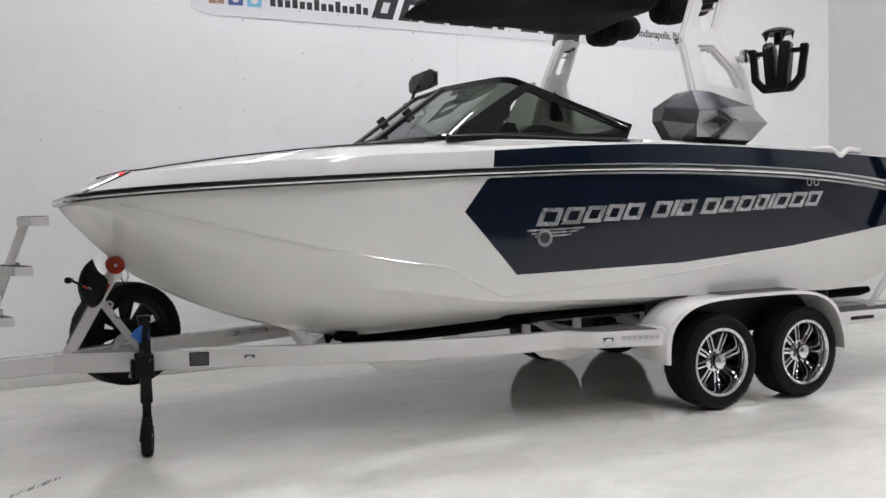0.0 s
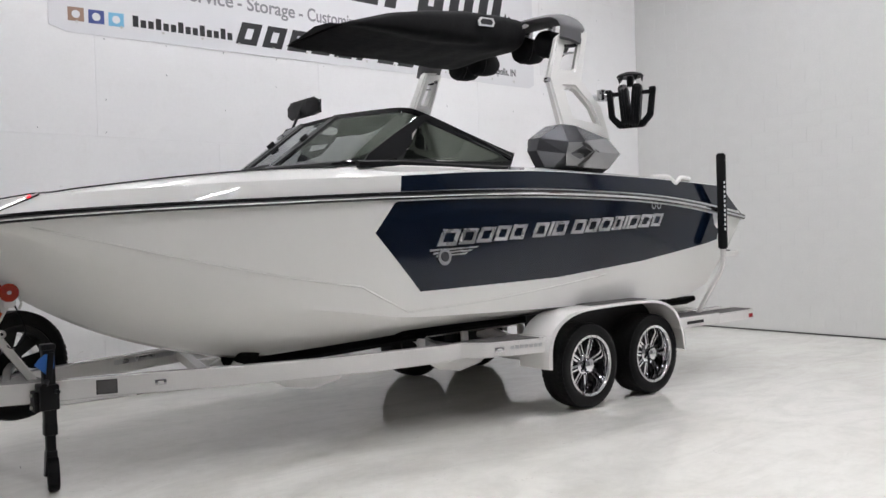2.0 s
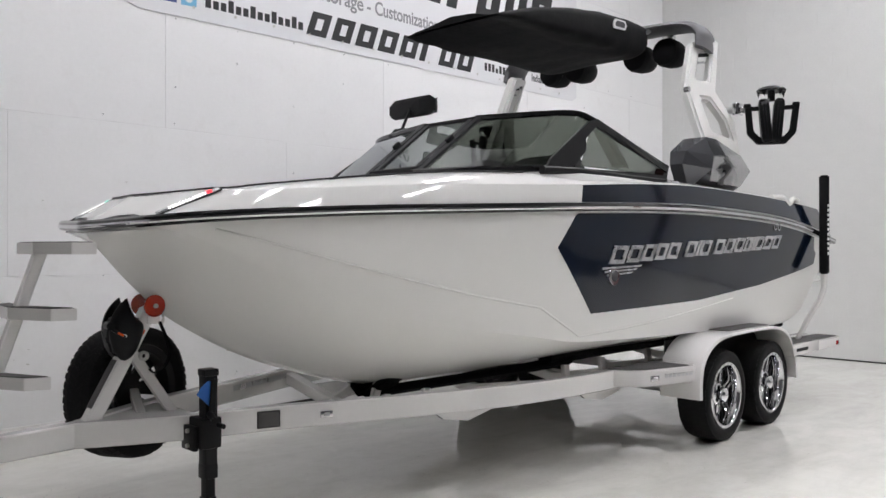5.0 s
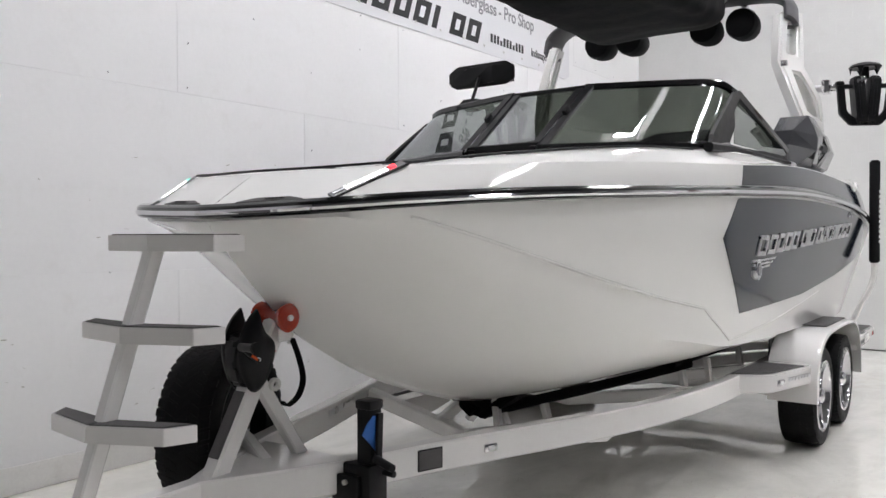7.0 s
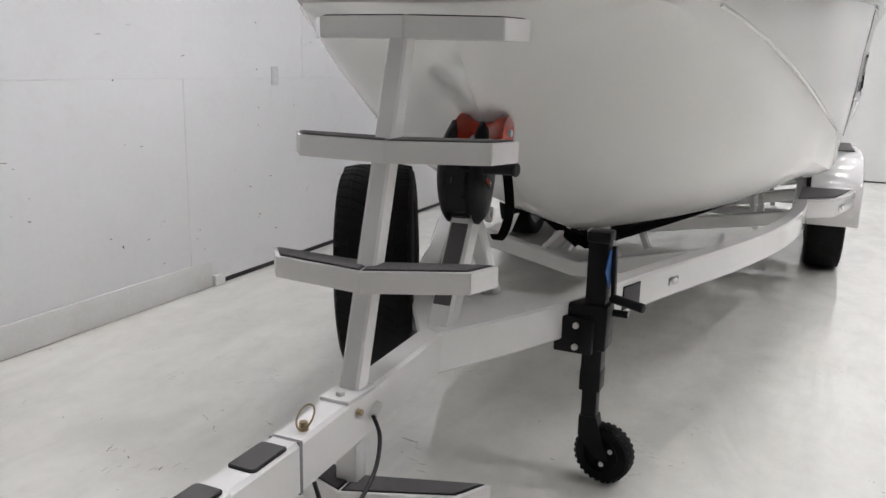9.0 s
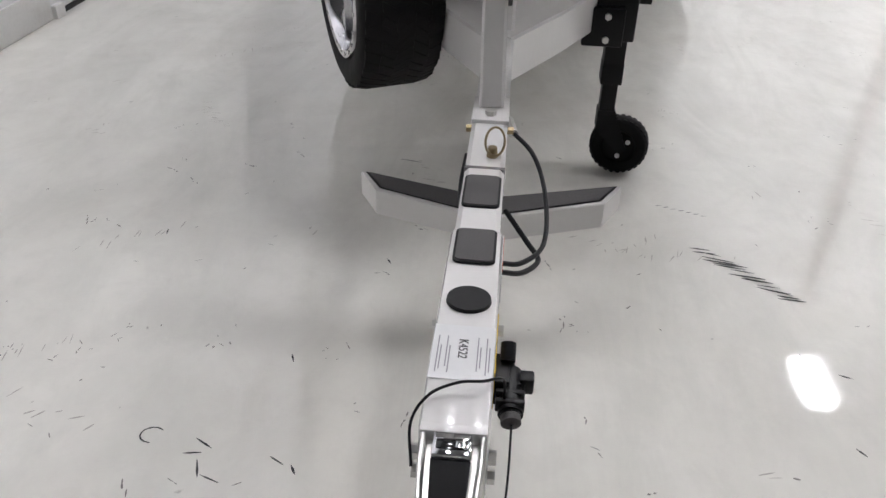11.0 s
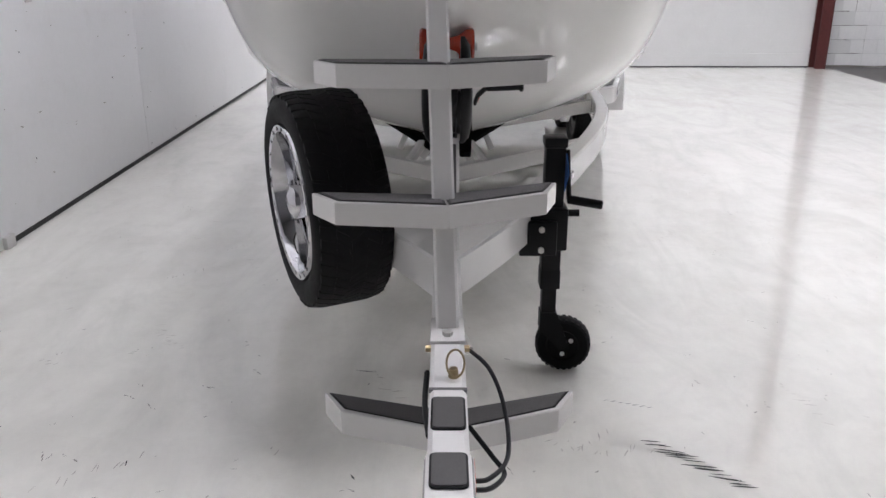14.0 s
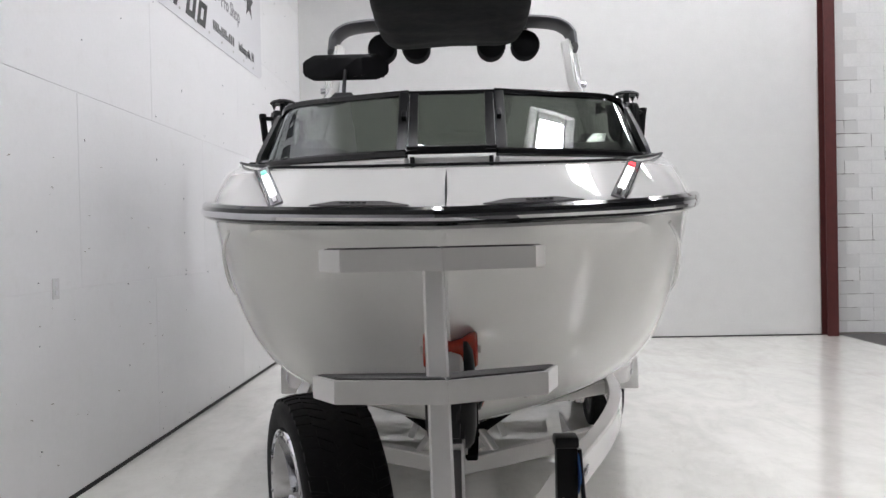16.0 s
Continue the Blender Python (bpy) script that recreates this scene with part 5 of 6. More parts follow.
def fender(sgn):
    f = part("fender", bmesh.new(), M_FRAME, trailer, "moulded pearl white tandem fender")
    out = [(4.02, 0.40), (4.025, 0.55), (4.06, 0.665), (4.15, 0.755), (4.28, 0.815), (4.45, 0.845), (4.7, 0.855), (5.1, 0.858), (5.4, 0.848), (5.57, 0.815), (5.70, 0.75), (5.78, 0.65), (5.84, 0.50), (5.86, 0.36)]
    o = [Vector((p[0], 0, p[2])) for p in spline([(x, 0, z) for x, z in out], 3)]
    c = Vector((5.0, 0, 0.30))
    b = bmesh.new()
    rows = []
    for p in o:
        inn = c + (p - c) * 0.978
        rr = c + (p - c) * 0.992
        rows.append([(p.x, sgn * 1.03, p.z), (p.x, sgn * 1.32, p.z), (rr.x, sgn * 1.345, rr.z), (inn.x, sgn * 1.350, inn.z), (c.x + (p.x - c.x) * 0.955, sgn * 1.350, c.z + (p.z - c.z) * 0.955)])
    loft(rows, b)
    solidify(b, 0.006)
    part("shell", b, M_FRAME, f, angle=40)
    part("front_skirt", box(4.02, 4.06, *sorted((sgn * 1.03, sgn * 1.30)), 0.40, 0.66, 0.008), M_FRAME, f)
    part("top_pad", box(4.60, 5.35, *sorted((sgn * 1.08, sgn * 1.30)), 0.858, 0.864, 0.002), M_PAD, f)
    part("inner_wall", box(4.1, 5.8, *sorted((sgn * 1.018, sgn * 1.030)), 0.52, 0.80), M_BLACK, f)
    # step in front of the fender
    poly = [(3.34, sgn * 0.93), (3.50, sgn * 1.14), (3.56, sgn * 1.185), (4.02, sgn * 1.305), (4.06, sgn * 1.305), (4.06, sgn * 0.96)]
    if sgn > 0:
        poly = poly[::-1]
    stp = part("fender_step", prism(poly, "z", 0.535, 0.648, bevel=0.008), M_FRAME, f, "step box in front of fender", angle=30)
    pad = [(3.42, sgn * 0.96), (3.56, sgn * 1.13), (3.60, sgn * 1.165), (4.0, sgn * 1.27), (4.0, sgn * 0.98)]
    part("step_pad", prism(pad if sgn < 0 else pad[::-1], "z", 0.649, 0.656), M_PAD, stp)
    lamp = part("marker_lamp", box(-0.04, 0.04, -0.008, 0.008, -0.02, 0.02, 0.006), M_CHROME, stp, at=Matrix.Translation((3.63, sgn * 1.210, 0.590)) @ Matrix.Rotation(sgn * math.atan(0.26), 4, "Z"))
    part("lens", box(-0.02, 0.02, -0.012, 0.012, -0.011, 0.011, 0.004), M_PAPER, lamp)
    for k in range(7):
        x = 3.74 + 0.04 * k
        y = 1.192 + (x - 3.56) * 0.26
        part("decal_mark", box(-0.013, 0.015, -0.0015, 0.0015, -0.013, 0.013), M_SATIN, stp, at=Matrix.Translation((x, sgn * y, 0.600)) @ Matrix.Rotation(sgn * math.atan(0.26), 4, "Z"))
    # rear walk step with tail lamp
    rs = part("rear_step", box(5.80, 6.48, *sorted((sgn * 1.0, sgn * 1.315)), 0.545, 0.645, 0.008), M_FRAME, f)
    part("step_pad", box(5.86, 6.44, *sorted((sgn * 1.04, sgn * 1.29)), 0.646, 0.652, 0.002), M_PAD, rs)
    part("maker_decal", box(5.93, 6.20, *sorted((sgn * 1.3152, sgn * 1.3175)), 0.578, 0.606), M_BLACK, rs)
    tl = part("tail_step", prism([(6.485, sgn * 1.0), (6.485, sgn * 1.24), (6.60, sgn * 1.26), (7.20, sgn * 1.26), (7.22, sgn * 1.22), (7.22, sgn * 1.0)][::1 if sgn < 0 else -1], "z", 0.530, 0.622, bevel=0.008), M_FRAME, f)
    part("step_pad", box(6.50, 7.18, *sorted((sgn * 1.03, sgn * 1.23)), 0.623, 0.630, 0.002), M_PAD, tl)
    part("tail_lamp", box(7.10, 7.17, *sorted((sgn * 1.258, sgn * 1.266)), 0.542, 0.582, 0.003), M_RED, tl, "red side tail lamp")
    return f


fender(-1)
fender(1)
part("rear_beam", box(7.0, 7.08, -1.0, 1.0, 0.525, 0.615, 0.008), M_FRAME, trailer)

# padded guide pole
gp = part("guide_pole", bmesh.new(), M_FRAME, trailer, "white guide pole with black padded sleeve")
part("post", tube([(6.35, -1.16, 0.64), (6.42, -1.24, 0.85), (6.50, -1.335, 1.08), (6.505, -1.352, 1.3), (6.505, -1.352, 2.10)], 0.024, 12, 6, up=(1, 0, 0)), M_FRAME, gp)
part("sleeve", cyl((6.503, -1.352, 1.265), (6.506, -1.350, 2.195), 0.044, n=24, bevel=0.012), M_CANVAS, gp, "black padded sleeve")
for k in range(11):
    part("print_mark", box(-0.009, 0.009, -0.001, 0.001, -0.013, 0.013), M_PAPER, gp, at=Matrix.Translation((6.485, -1.3945, 1.46 + 0.045 * k)) @ Matrix.Rotation(radians(-25), 4, "Z"))
part("support", cyl((6.0, -1.0, 0.60), (6.0, -1.02, 0.82), 0.02, n=12), M_BLACK, trailer)

# tongue: inner beam, outer swing-away piece
tg = part("tongue", bmesh.new(), M_FRAME, trailer, "square section swing-away tongue")
part("beam", sweep([(-0.90, 0, 0.550), (-0.60, 0, 0.550), (-0.20, 0, 0.5615), (0.24, 0, 0.5735)], rect_profile(0.077, 0.126, 0.009)), M_FRAME, tg, angle=30)
part("gusset", prism([(0.16, -0.03), (0.42, -0.15), (0.68, -0.27), (0.70, 0.0), (0.68, 0.27), (0.42, 0.15), (0.16, 0.03)], "z", 0.618, 0.626), M_FRAME, tg)
part("nose_beam", box(-1.298, -0.83, -0.044, 0.044, 0.480, 0.618, 0.012), M_FRAME, tg)
part("hinge_plate", box(-0.605, -0.595, -0.0395, 0.0395, 0.49, 0.6135), M_POD_LIGHT, tg)


def rounded(x0, x1, y0, y1, r, n=5):
    """A rectangle with round corners, as a flat outline."""
    out = []
    for cx, cy, a0 in ((x1 - r, y1 - r, 0), (x0 + r, y1 - r, 90), (x0 + r, y0 + r, 180), (x1 - r, y0 + r, 270)):
        out += [(cx + r * math.cos(radians(a0 + 90 * k / n)), cy + r * math.sin(radians(a0 + 90 * k / n))) for k in range(n + 1)]
    return out


for x0, x1, z in ((-0.757, -0.637, 0.612), (-0.944, -0.842, 0.618)):
    part("pad_border", prism(rounded(x0, x1, -0.034, 0.034, 0.012), "z", z + 0.0005, z + 0.004), M_BLACK, tg, smooth=False)
    part("pad", prism(rounded(x0 + 0.004, x1 - 0.004, -0.030, 0.030, 0.009), "z", z + 0.003, z + 0.0065), M_PAD, tg, smooth=False)
ov = lathe([(0.0, 0.006), (0.97, 0.006), (1.0, 0.0)], "z", 40)
bmesh.ops.scale(ov, vec=(0.031, 0.0335, 1), verts=ov.verts)
part("round_cap", ov, M_BLACK, tg, "oval black cap", at=Matrix.Translation((-1.04, 0, 0.618)))
lb = part("data_label", box(-1.212, -1.10, -0.042, 0.042, 0.6182, 0.619), M_PAPER, tg, "printed white data label")
words("serial_text", "K4522", 0.018, M_INK, lb, pose(-1.130, 0.006, 0.6192, 0, 0, 180), 0.0003, stretch=0.85)
for k, yy in enumerate((0.034, 0.030, 0.022, 0.018, -0.020, -0.024, -0.032, -0.036)):
    part("print_line", box(-1.20 + (k % 3) * 0.006, -1.125 - (k % 2) * 0.02, yy - 0.0008, yy + 0.0008, 0.6191, 0.6194), M_INKGREY, lb)
wl = part("warning_label", box(-1.17, -1.04, -0.0455, -0.0442, 0.532, 0.598), M_YELLOW, tg)
part("warning_mark", box(-1.10, -1.06, -0.0462, -0.0456, 0.542, 0.568), M_INK, wl)
cl = part("caution_label", box(-0.925, -0.835, -0.0455, -0.0442, 0.520, 0.608), M_PAPER, tg)
part("caution_strip", box(-0.922, -0.838, -0.0462, -0.0456, 0.592, 0.606), M_REFLECT, cl)
for k in range(5):
    part("print_line", box(-0.918, -0.85 - 0.01 * (k % 2), -0.0462, -0.0456, 0.53 + 0.011 * k, 0.535 + 0.011 * k), M_INKGREY, cl)
for x, z in ((-1.03, 0.56), (-1.275, 0.55), (-1.275, 0.515)):
    for s in (-1, 1):
        part("bolt", cyl((x, s * 0.044, z), (x, s * 0.054, z), 0.010, n=6), M_ZINC, tg, smooth=False)
for s in (-1, 1):
    part("hinge_bolt", cyl((-0.36, s * 0.038, 0.585), (-0.36, s * 0.052, 0.585), 0.009, n=6), M_BRASS, tg, smooth=False)
# lock pin with ring
pin = part("lock_pin", cyl((-0.55, -0.012, 0.612), (-0.55, -0.012, 0.634), 0.012, 0.009, n=14), M_BRASS, tg, "yellow zinc lock pin with ring")
rg = [( -0.548 + 0.024 * math.sin(a) * 0.9, -0.016 + 0.019 * math.cos(a), 0.645 + 0.021 * math.sin(a)) for a in [i * math.pi / 10 for i in range(20)]]
part("ring", sweep(rg, ring_profile(0.0024, 6), up=(1, 0, -0.8), closed=True), M_BRASS, pin)
# brake lines and wiring
for pts, r in (([(-0.30, -0.045, 0.56), (-0.36, -0.10, 0.53), (-0.45, -0.13, 0.48), (-0.58, -0.13, 0.44), (-0.69, -0.085, 0.46), (-0.745, -0.038, 0.492)], 0.0052),
               ([(-0.56, -0.045, 0.50), (-0.60, -0.095, 0.45), (-0.64, -0.118, 0.435), (-0.71, -0.085, 0.45), (-0.762, -0.038, 0.484)], 0.0055),
               ([(-0.60, 0.040, 0.50), (-0.45, 0.052, 0.49), (-0.30, 0.05, 0.49)], 0.007)):
    part("brake_line", tube(pts, r, 8, 8), M_BLACK, tg)
part("line_fitting", cyl((-0.26, -0.040, 0.565), (-0.31, -0.052, 0.555), 0.012, n=8), M_ZINC, tg)
ac = part("breakaway_switch", cyl((-1.195, -0.070, 0.545), (-1.115, -0.066, 0.555), 0.0175, n=18, bevel=0.003), M_BLACK, tg, "black breakaway switch box")
part("switch_cap", cyl((-1.206, -0.071, 0.543), (-1.195, -0.070, 0.545), 0.014, n=16), M_PAD, ac)
part("switch_neck", cyl((-1.115, -0.066, 0.555), (-1.090, -0.060, 0.56), 0.010, n=12), M_BLACK, ac)
part("bracket", box(-1.16, -1.10, -0.066, -0.044, 0.53, 0.575, 0.003), M_BLACK, ac)
for k in range(4):
    part("rib", box(-1.188 + 0.018 * k, -1.180 + 0.018 * k, -0.088, -0.048, 0.545, 0.566, 0.002), M_BLACK, ac)
part("lug", box(-1.150, -1.128, -0.100, -0.080, 0.545, 0.572, 0.003), M_BLACK, ac)
part("plug", cyl((-1.118, -0.062, 0.575), (-1.095, -0.062, 0.59), 0.011, n=12), M_BLACK, ac)
part("breakaway_cable", tube([(-1.18, -0.060, 0.56), (-1.20, -0.056, 0.615), (-1.228, -0.03, 0.634), (-1.236, 0.0, 0.636), (-1.250, 0.035, 0.625), (-1.275, 0.055, 0.60), (-1.31, 0.050, 0.56)], 0.0020, 8, 8), M_BLACK, tg)
part("pull_cable", tube([(-1.205, -0.072, 0.54), (-1.29, -0.070, 0.51), (-1.40, -0.060, 0.475), (-1.46, -0.052, 0.44), (-1.50, -0.046, 0.40)], 0.0016, 8, 8), M_BLACK, tg)
# coupler
cp = part("coupler", bmesh.new(), M_ZINC, tg, "zinc plated ball coupler")
# a pressed channel: two raised cheeks, a sloping floor, and a folded nose over the ball socket
for sy in (-1, 1):
    ch = hull_of([(x, sy * y, z) for x, w, zt in ((-1.286, 0.0395, 0.614), (-1.345, 0.0385, 0.612), (-1.400, 0.0350, 0.602), (-1.436, 0.0315, 0.592)) for y, z in ((w, zt), (w - 0.006, zt), (w, 0.50), (w - 0.006, 0.50))])
    bmesh.ops.bevel(ch, geom=ch.edges[:], offset=0.0018, segments=1, affect="EDGES")
    part("cheek", ch, M_ZINC, cp)
fl_ = hull_of([(x, sy * w, z) for sy in (-1, 1) for x, w, z in ((-1.286, 0.034, 0.600), (-1.340, 0.034, 0.596), (-1.436, 0.027, 0.578), (-1.436, 0.027, 0.56), (-1.286, 0.034, 0.56))])
part("channel_floor", fl_, M_ZINC, cp, smooth=False)
nb = hull_of([(-1.430, sy * 0.0315, 0.594) for sy in (-1, 1)] + [(-1.442, sy * 0.029, 0.584) for sy in (-1, 1)] + [(-1.440, sy * 0.030, 0.535) for sy in (-1, 1)] + [(-1.424, sy * 0.029, 0.492) for sy in (-1, 1)] + [(-1.370, sy * 0.034, 0.492) for sy in (-1, 1)] + [(-1.400, sy * 0.030, 0.575) for sy in (-1, 1)])
bmesh.ops.bevel(nb, geom=nb.edges[:], offset=0.004, segments=2, affect="EDGES")
part("nose", nb, M_ZINC, cp)
part("collar", box(-1.302, -1.284, -0.042, 0.042, 0.486, 0.6165, 0.003), M_FRAME, cp)
lt = part("latch", box(-1.343, -1.306, -0.0235, 0.0235, 0.598, 0.6215, 0.004), M_CHROME, cp, "bright latch lever")
part("latch_window", box(-1.334, -1.319, -0.0185, 0.0185, 0.6212, 0.6225, 0.001), M_GLOSSBLACK, lt)
part("latch_tongue", box(-1.332, -1.321, -0.0155, -0.0045, 0.6222, 0.6238, 0.0008), M_CHROME, lt)
part("latch_grip", hull_of([(x, sy * w, z) for sy in (-1, 1) for x, w, z in ((-1.343, 0.0235, 0.614), (-1.343, 0.0235, 0.59), (-1.388, 0.021, 0.598), (-1.388, 0.021, 0.585))]), M_BLACK, cp)
part("ball_lip", lathe([(0.030, -0.012), (0.038, 0.0), (0.034, 0.012), (0.026, 0.0), (0.030, -0.012)], "z", 24), M_ZINC, cp, at=Matrix.Translation((-1.412, -0.004, 0.478)))
part("hand_knob", cyl((-1.370, -0.036, 0.53), (-1.370, -0.046, 0.53), 0.028, n=20, bevel=0.003), M_BLACK, cp)
part("clip_wire", tube([(-1.363, -0.046, 0.55), (-1.397, -0.048, 0.51), (-1.418, -0.040, 0.49), (-1.431, -0.046, 0.46)], 0.002, 6, 6), M_ZINC, cp)
for k, a in enumerate((0, 70)):
    lk = [(0.011 * math.cos(t), 0.007 * math.sin(t), 0) for t in [i * math.pi / 8 for i in range(16)]]
    part("chain_link", sweep(lk, ring_profile(0.0016, 6), closed=True), M_ZINC, cp, at=Matrix.Translation((-1.436 - 0.014 * k, -0.047, 0.455 - 0.018 * k)) @ pose(0, 0, 0, a, 40, 0))
part("hook", tube([(-1.452, -0.045, 0.42), (-1.465, -0.042, 0.36), (-1.472, -0.045, 0.30)], 0.006, 8, 4), M_ZINC, cp)

# ladder of chevron steps on the tongue
lad = part("step_ladder", bmesh.new(), M_FRAME, trailer, "raked post with chevron boarding steps")
P0, P1 = Vector((-0.315, 0, 0.62)), Vector((-0.008, 0.030, 1.48))
part("post", sweep([P0, P1], rect_profile(0.054, 0.054, 0.006), up=(1, 0, 0)), M_FRAME, lad)
part("foot_plate", box(-0.405, -0.275, -0.040, 0.040, 0.617, 0.627, 0.002), M_FRAME, lad)
for x in (-0.375, -0.255):
    part("foot_bolt", cyl((x, 0, 0.626), (x, 0, 0.637), 0.012, n=6), M_ZINC, lad, smooth=False)


def chevron(xc, z, half, rake, name="step", turn=9.5, yc=0.008, t=0.056):
    """A folded tread: the middle points forward, the ends sweep back, with a dark pad on top."""
    st = part(name, bmesh.new(), M_FRAME, lad, "chevron step with grey non-slip pad", at=Matrix.Translation((xc, yc, 0)) @ Matrix.Rotation(radians(turn), 4, "Z"))
    xc = 0.0
    fr = [(xc - 0.060, 0.0), (xc - 0.060 + rake, half - 0.052)]
    bk = [(xc + 0.040, 0.0), (xc + 0.036 + rake, half)]
    for s in (-1, 1):
        poly = [(x, s * y) for x, y in fr] + [(x, s * y) for x, y in bk[::-1]]
        if s < 0:
            poly = poly[::-1]
        part("tread_half", prism(poly, "z", z - t, z, bevel=0.002), M_FRAME, st, smooth=False)
        ip = [(xc - 0.050, 0.003), (xc - 0.050 + rake, half - 0.060), (xc + 0.028 + rake, half - 0.014), (xc + 0.032, 0.003)]
        ip = [(x, s * y) for x, y in ip]
        part("pad_border", prism(ip[::s], "z", z + 0.0005, z + 0.0025), M_BLACK, st)
        c = Vector((sum(p[0] for p in ip) / 4, sum(p[1] for p in ip) / 4))
        part("pad", prism([tuple(c + (Vector(p) - c) * 0.95) for p in ip][::s], "z", z + 0.002, z + 0.0042), M_PAD, st)
    return st


chevron(-0.228, 0.912, 0.310, 0.075)
chevron(-0.105, 1.217, 0.310, 0.065)
chevron(0.008, 1.522, 0.300, 0.05, yc=0.016)
chevron(-0.345, 0.386, 0.325, 0.10, "lower_step", turn=1.0, yc=-0.008, t=0.066)
part("lower_hanger", box(-0.35, -0.30, -0.03, 0.03, 0.36, 0.49, 0.005), M_FRAME, lad)

# winch stand
wsd = part("winch_stand", bmesh.new(), M_FRAME, trailer, "raked A-shaped winch stand with amber bow roller")
part("post", sweep([(0.205, 0, 0.60), (0.530, 0, 1.185)], rect_profile(0.075, 0.075, 0.008), up=(1, 0, 0)), M_FRAME, wsd)
part("brace", sweep([(0.665, 0, 0.60), (0.425, 0, 0.96)], rect_profile(0.05, 0.05, 0.006), up=(1, 0, 0)), M_FRAME, wsd)
fd = Vector((0.325, 0, 0.585)).normalized()
nrm = Vector((-fd.z, 0, fd.x))
for z0, z1 in ((0.675, 0.905),):
    mid = Vector((0.205, 0, 0.60)) + fd * ((z0 + z1) / 2 - 0.60) / fd.z + nrm * 0.040
    part("post_pad", box(-(z1 - z0) / 2 / fd.z, (z1 - z0) / 2 / fd.z, -0.028, 0.028, -0.004, 0.004, 0.0035), M_PAD, wsd, at=Matrix.Translation(mid) @ Matrix.Rotation(-math.atan2(fd.z, fd.x), 4, "Y"))
for s in (-1, 1):
    mid = Vector((0.205, s * 0.0385, 0.60)) + fd * 0.50
    part("side_reflector", box(-0.045, 0.045, -0.002, 0.002, -0.02, 0.02, 0.001), M_REFLECT, wsd, "orange reflector", at=Matrix.Translation(mid) @ Matrix.Rotation(-math.atan2(fd.z, fd.x), 4, "Y"))
    part("yoke", box(0.49, 0.56, s * 0.05 - 0.006, s * 0.05 + 0.006, 1.10, 1.215, 0.004), M_FRAME, wsd)
ro = lathe([(0.0, -0.085), (0.052, -0.085), (0.058, -0.078), (0.054, -0.060), (0.036, -0.036), (0.028, 0.0), (0.036, 0.036), (0.054, 0.060), (0.058, 0.078), (0.052, 0.085), (0.0, 0.085)], "y", 36)
rl = part("bow_roller", ro, M_ORANGE, wsd, "amber polyurethane bow roller", at=Matrix.Translation((0.519, 0, 1.195)))
part("roller_pin", cyl((0, -0.095, 0), (0, 0.095, 0), 0.012, n=12), M_ZINC, rl)
# winch cover: a rounded shield between two pointed cheeks
wc = hull_of([(x, sy * y, z) for sy in (-1, 1) for x, y, z in ((0.285, 0.040, 1.05), (0.30, 0.045, 1.13), (0.36, 0.048, 1.15), (0.43, 0.050, 1.10), (0.43, 0.052, 1.0), (0.37, 0.048, 0.93), (0.31, 0.036, 0.955))])
bmesh.ops.bevel(wc, geom=wc.edges[:], offset=0.012, segments=2, affect="EDGES")
wi = part("winch", wc, M_BLACK, wsd, "black covered strap winch with crank")
for sy in (-1, 1):
    cheek = spline([(0.384, 0, 1.238), (0.345, 0, 1.205), (0.312, 0, 1.155), (0.295, 0, 1.09), (0.303, 0, 1.02), (0.33, 0, 0.955), (0.37, 0, 0.92), (0.425, 0, 0.955), (0.46, 0, 1.03), (0.470, 0, 1.10), (0.425, 0, 1.145), (0.400, 0, 1.19)], 3)
    out = [(p.x, p.z) for p in cheek]
    rows = [[(x, sy * y, z) for x, z in out] for y in (0.040, 0.052)] + [[(0.38 + (x - 0.38) * 0.86, sy * 0.068, 1.06 + (z - 1.06) * 0.86) for x, z in out], [(0.38 + (x - 0.38) * 0.5, sy * 0.076, 1.05 + (z - 1.05) * 0.5) for x, z in out]]
    ck = loft(rows, closed=True)
    k = len(out)
    ck.verts.ensure_lookup_table()
    ck.faces.new(ck.verts[:k])
    ck.faces.new(ck.verts[-k:])
    part("cheek", ck, M_BLACK, wi, angle=50)
part("crank", sweep([(0.36, -0.084, 1.045), (0.31, -0.090, 1.075), (0.25, -0.118, 1.112)], rect_profile(0.016, 0.009, 0.002), up=(0, 1, 0)), M_BLACK, wi)
gr_ = cyl((0.250, -0.112, 1.112), (0.233, -0.207, 1.118), 0.0165, n=16, bevel=0.003)
cyl((0.2335, -0.204, 1.1178), (0.2315, -0.216, 1.1185), 0.021, n=16, bm=gr_, bevel=0.003)
part("crank_grip", gr_, M_BLACK, wi)
part("crank_label", sweep([(0.350, -0.0895, 1.052), (0.318, -0.0945, 1.071)], rect_profile(0.010, 0.003), up=(0, 1, 0)), M_REFLECT, wi)
part("crank_label", sweep([(0.366, -0.0865, 1.047), (0.35, -0.088, 1.057)], rect_profile(0.012, 0.003), up=(0, 1, 0)), M_PAPER, wi)
part("winch_strap", sweep(spline([(0.552, -0.062, 1.11), (0.585, -0.066, 1.03), (0.606, -0.068, 0.94), (0.580, -0.066, 0.875), (0.527, -0.062, 0.845), (0.50, -0.056, 0.865)], 6), rect_profile(0.006, 0.034, 0.002), up=(0, 1, 0)), M_CARPET, wsd)
part("strap_run", sweep(spline([(0.43, -0.01, 1.125), (0.48, -0.01, 1.135), (0.53, -0.01, 1.150), (0.59, -0.008, 1.175)], 4), rect_profile(0.004, 0.04, 0.001), up=(0, 1, 0)), M_CARPET, wsd)
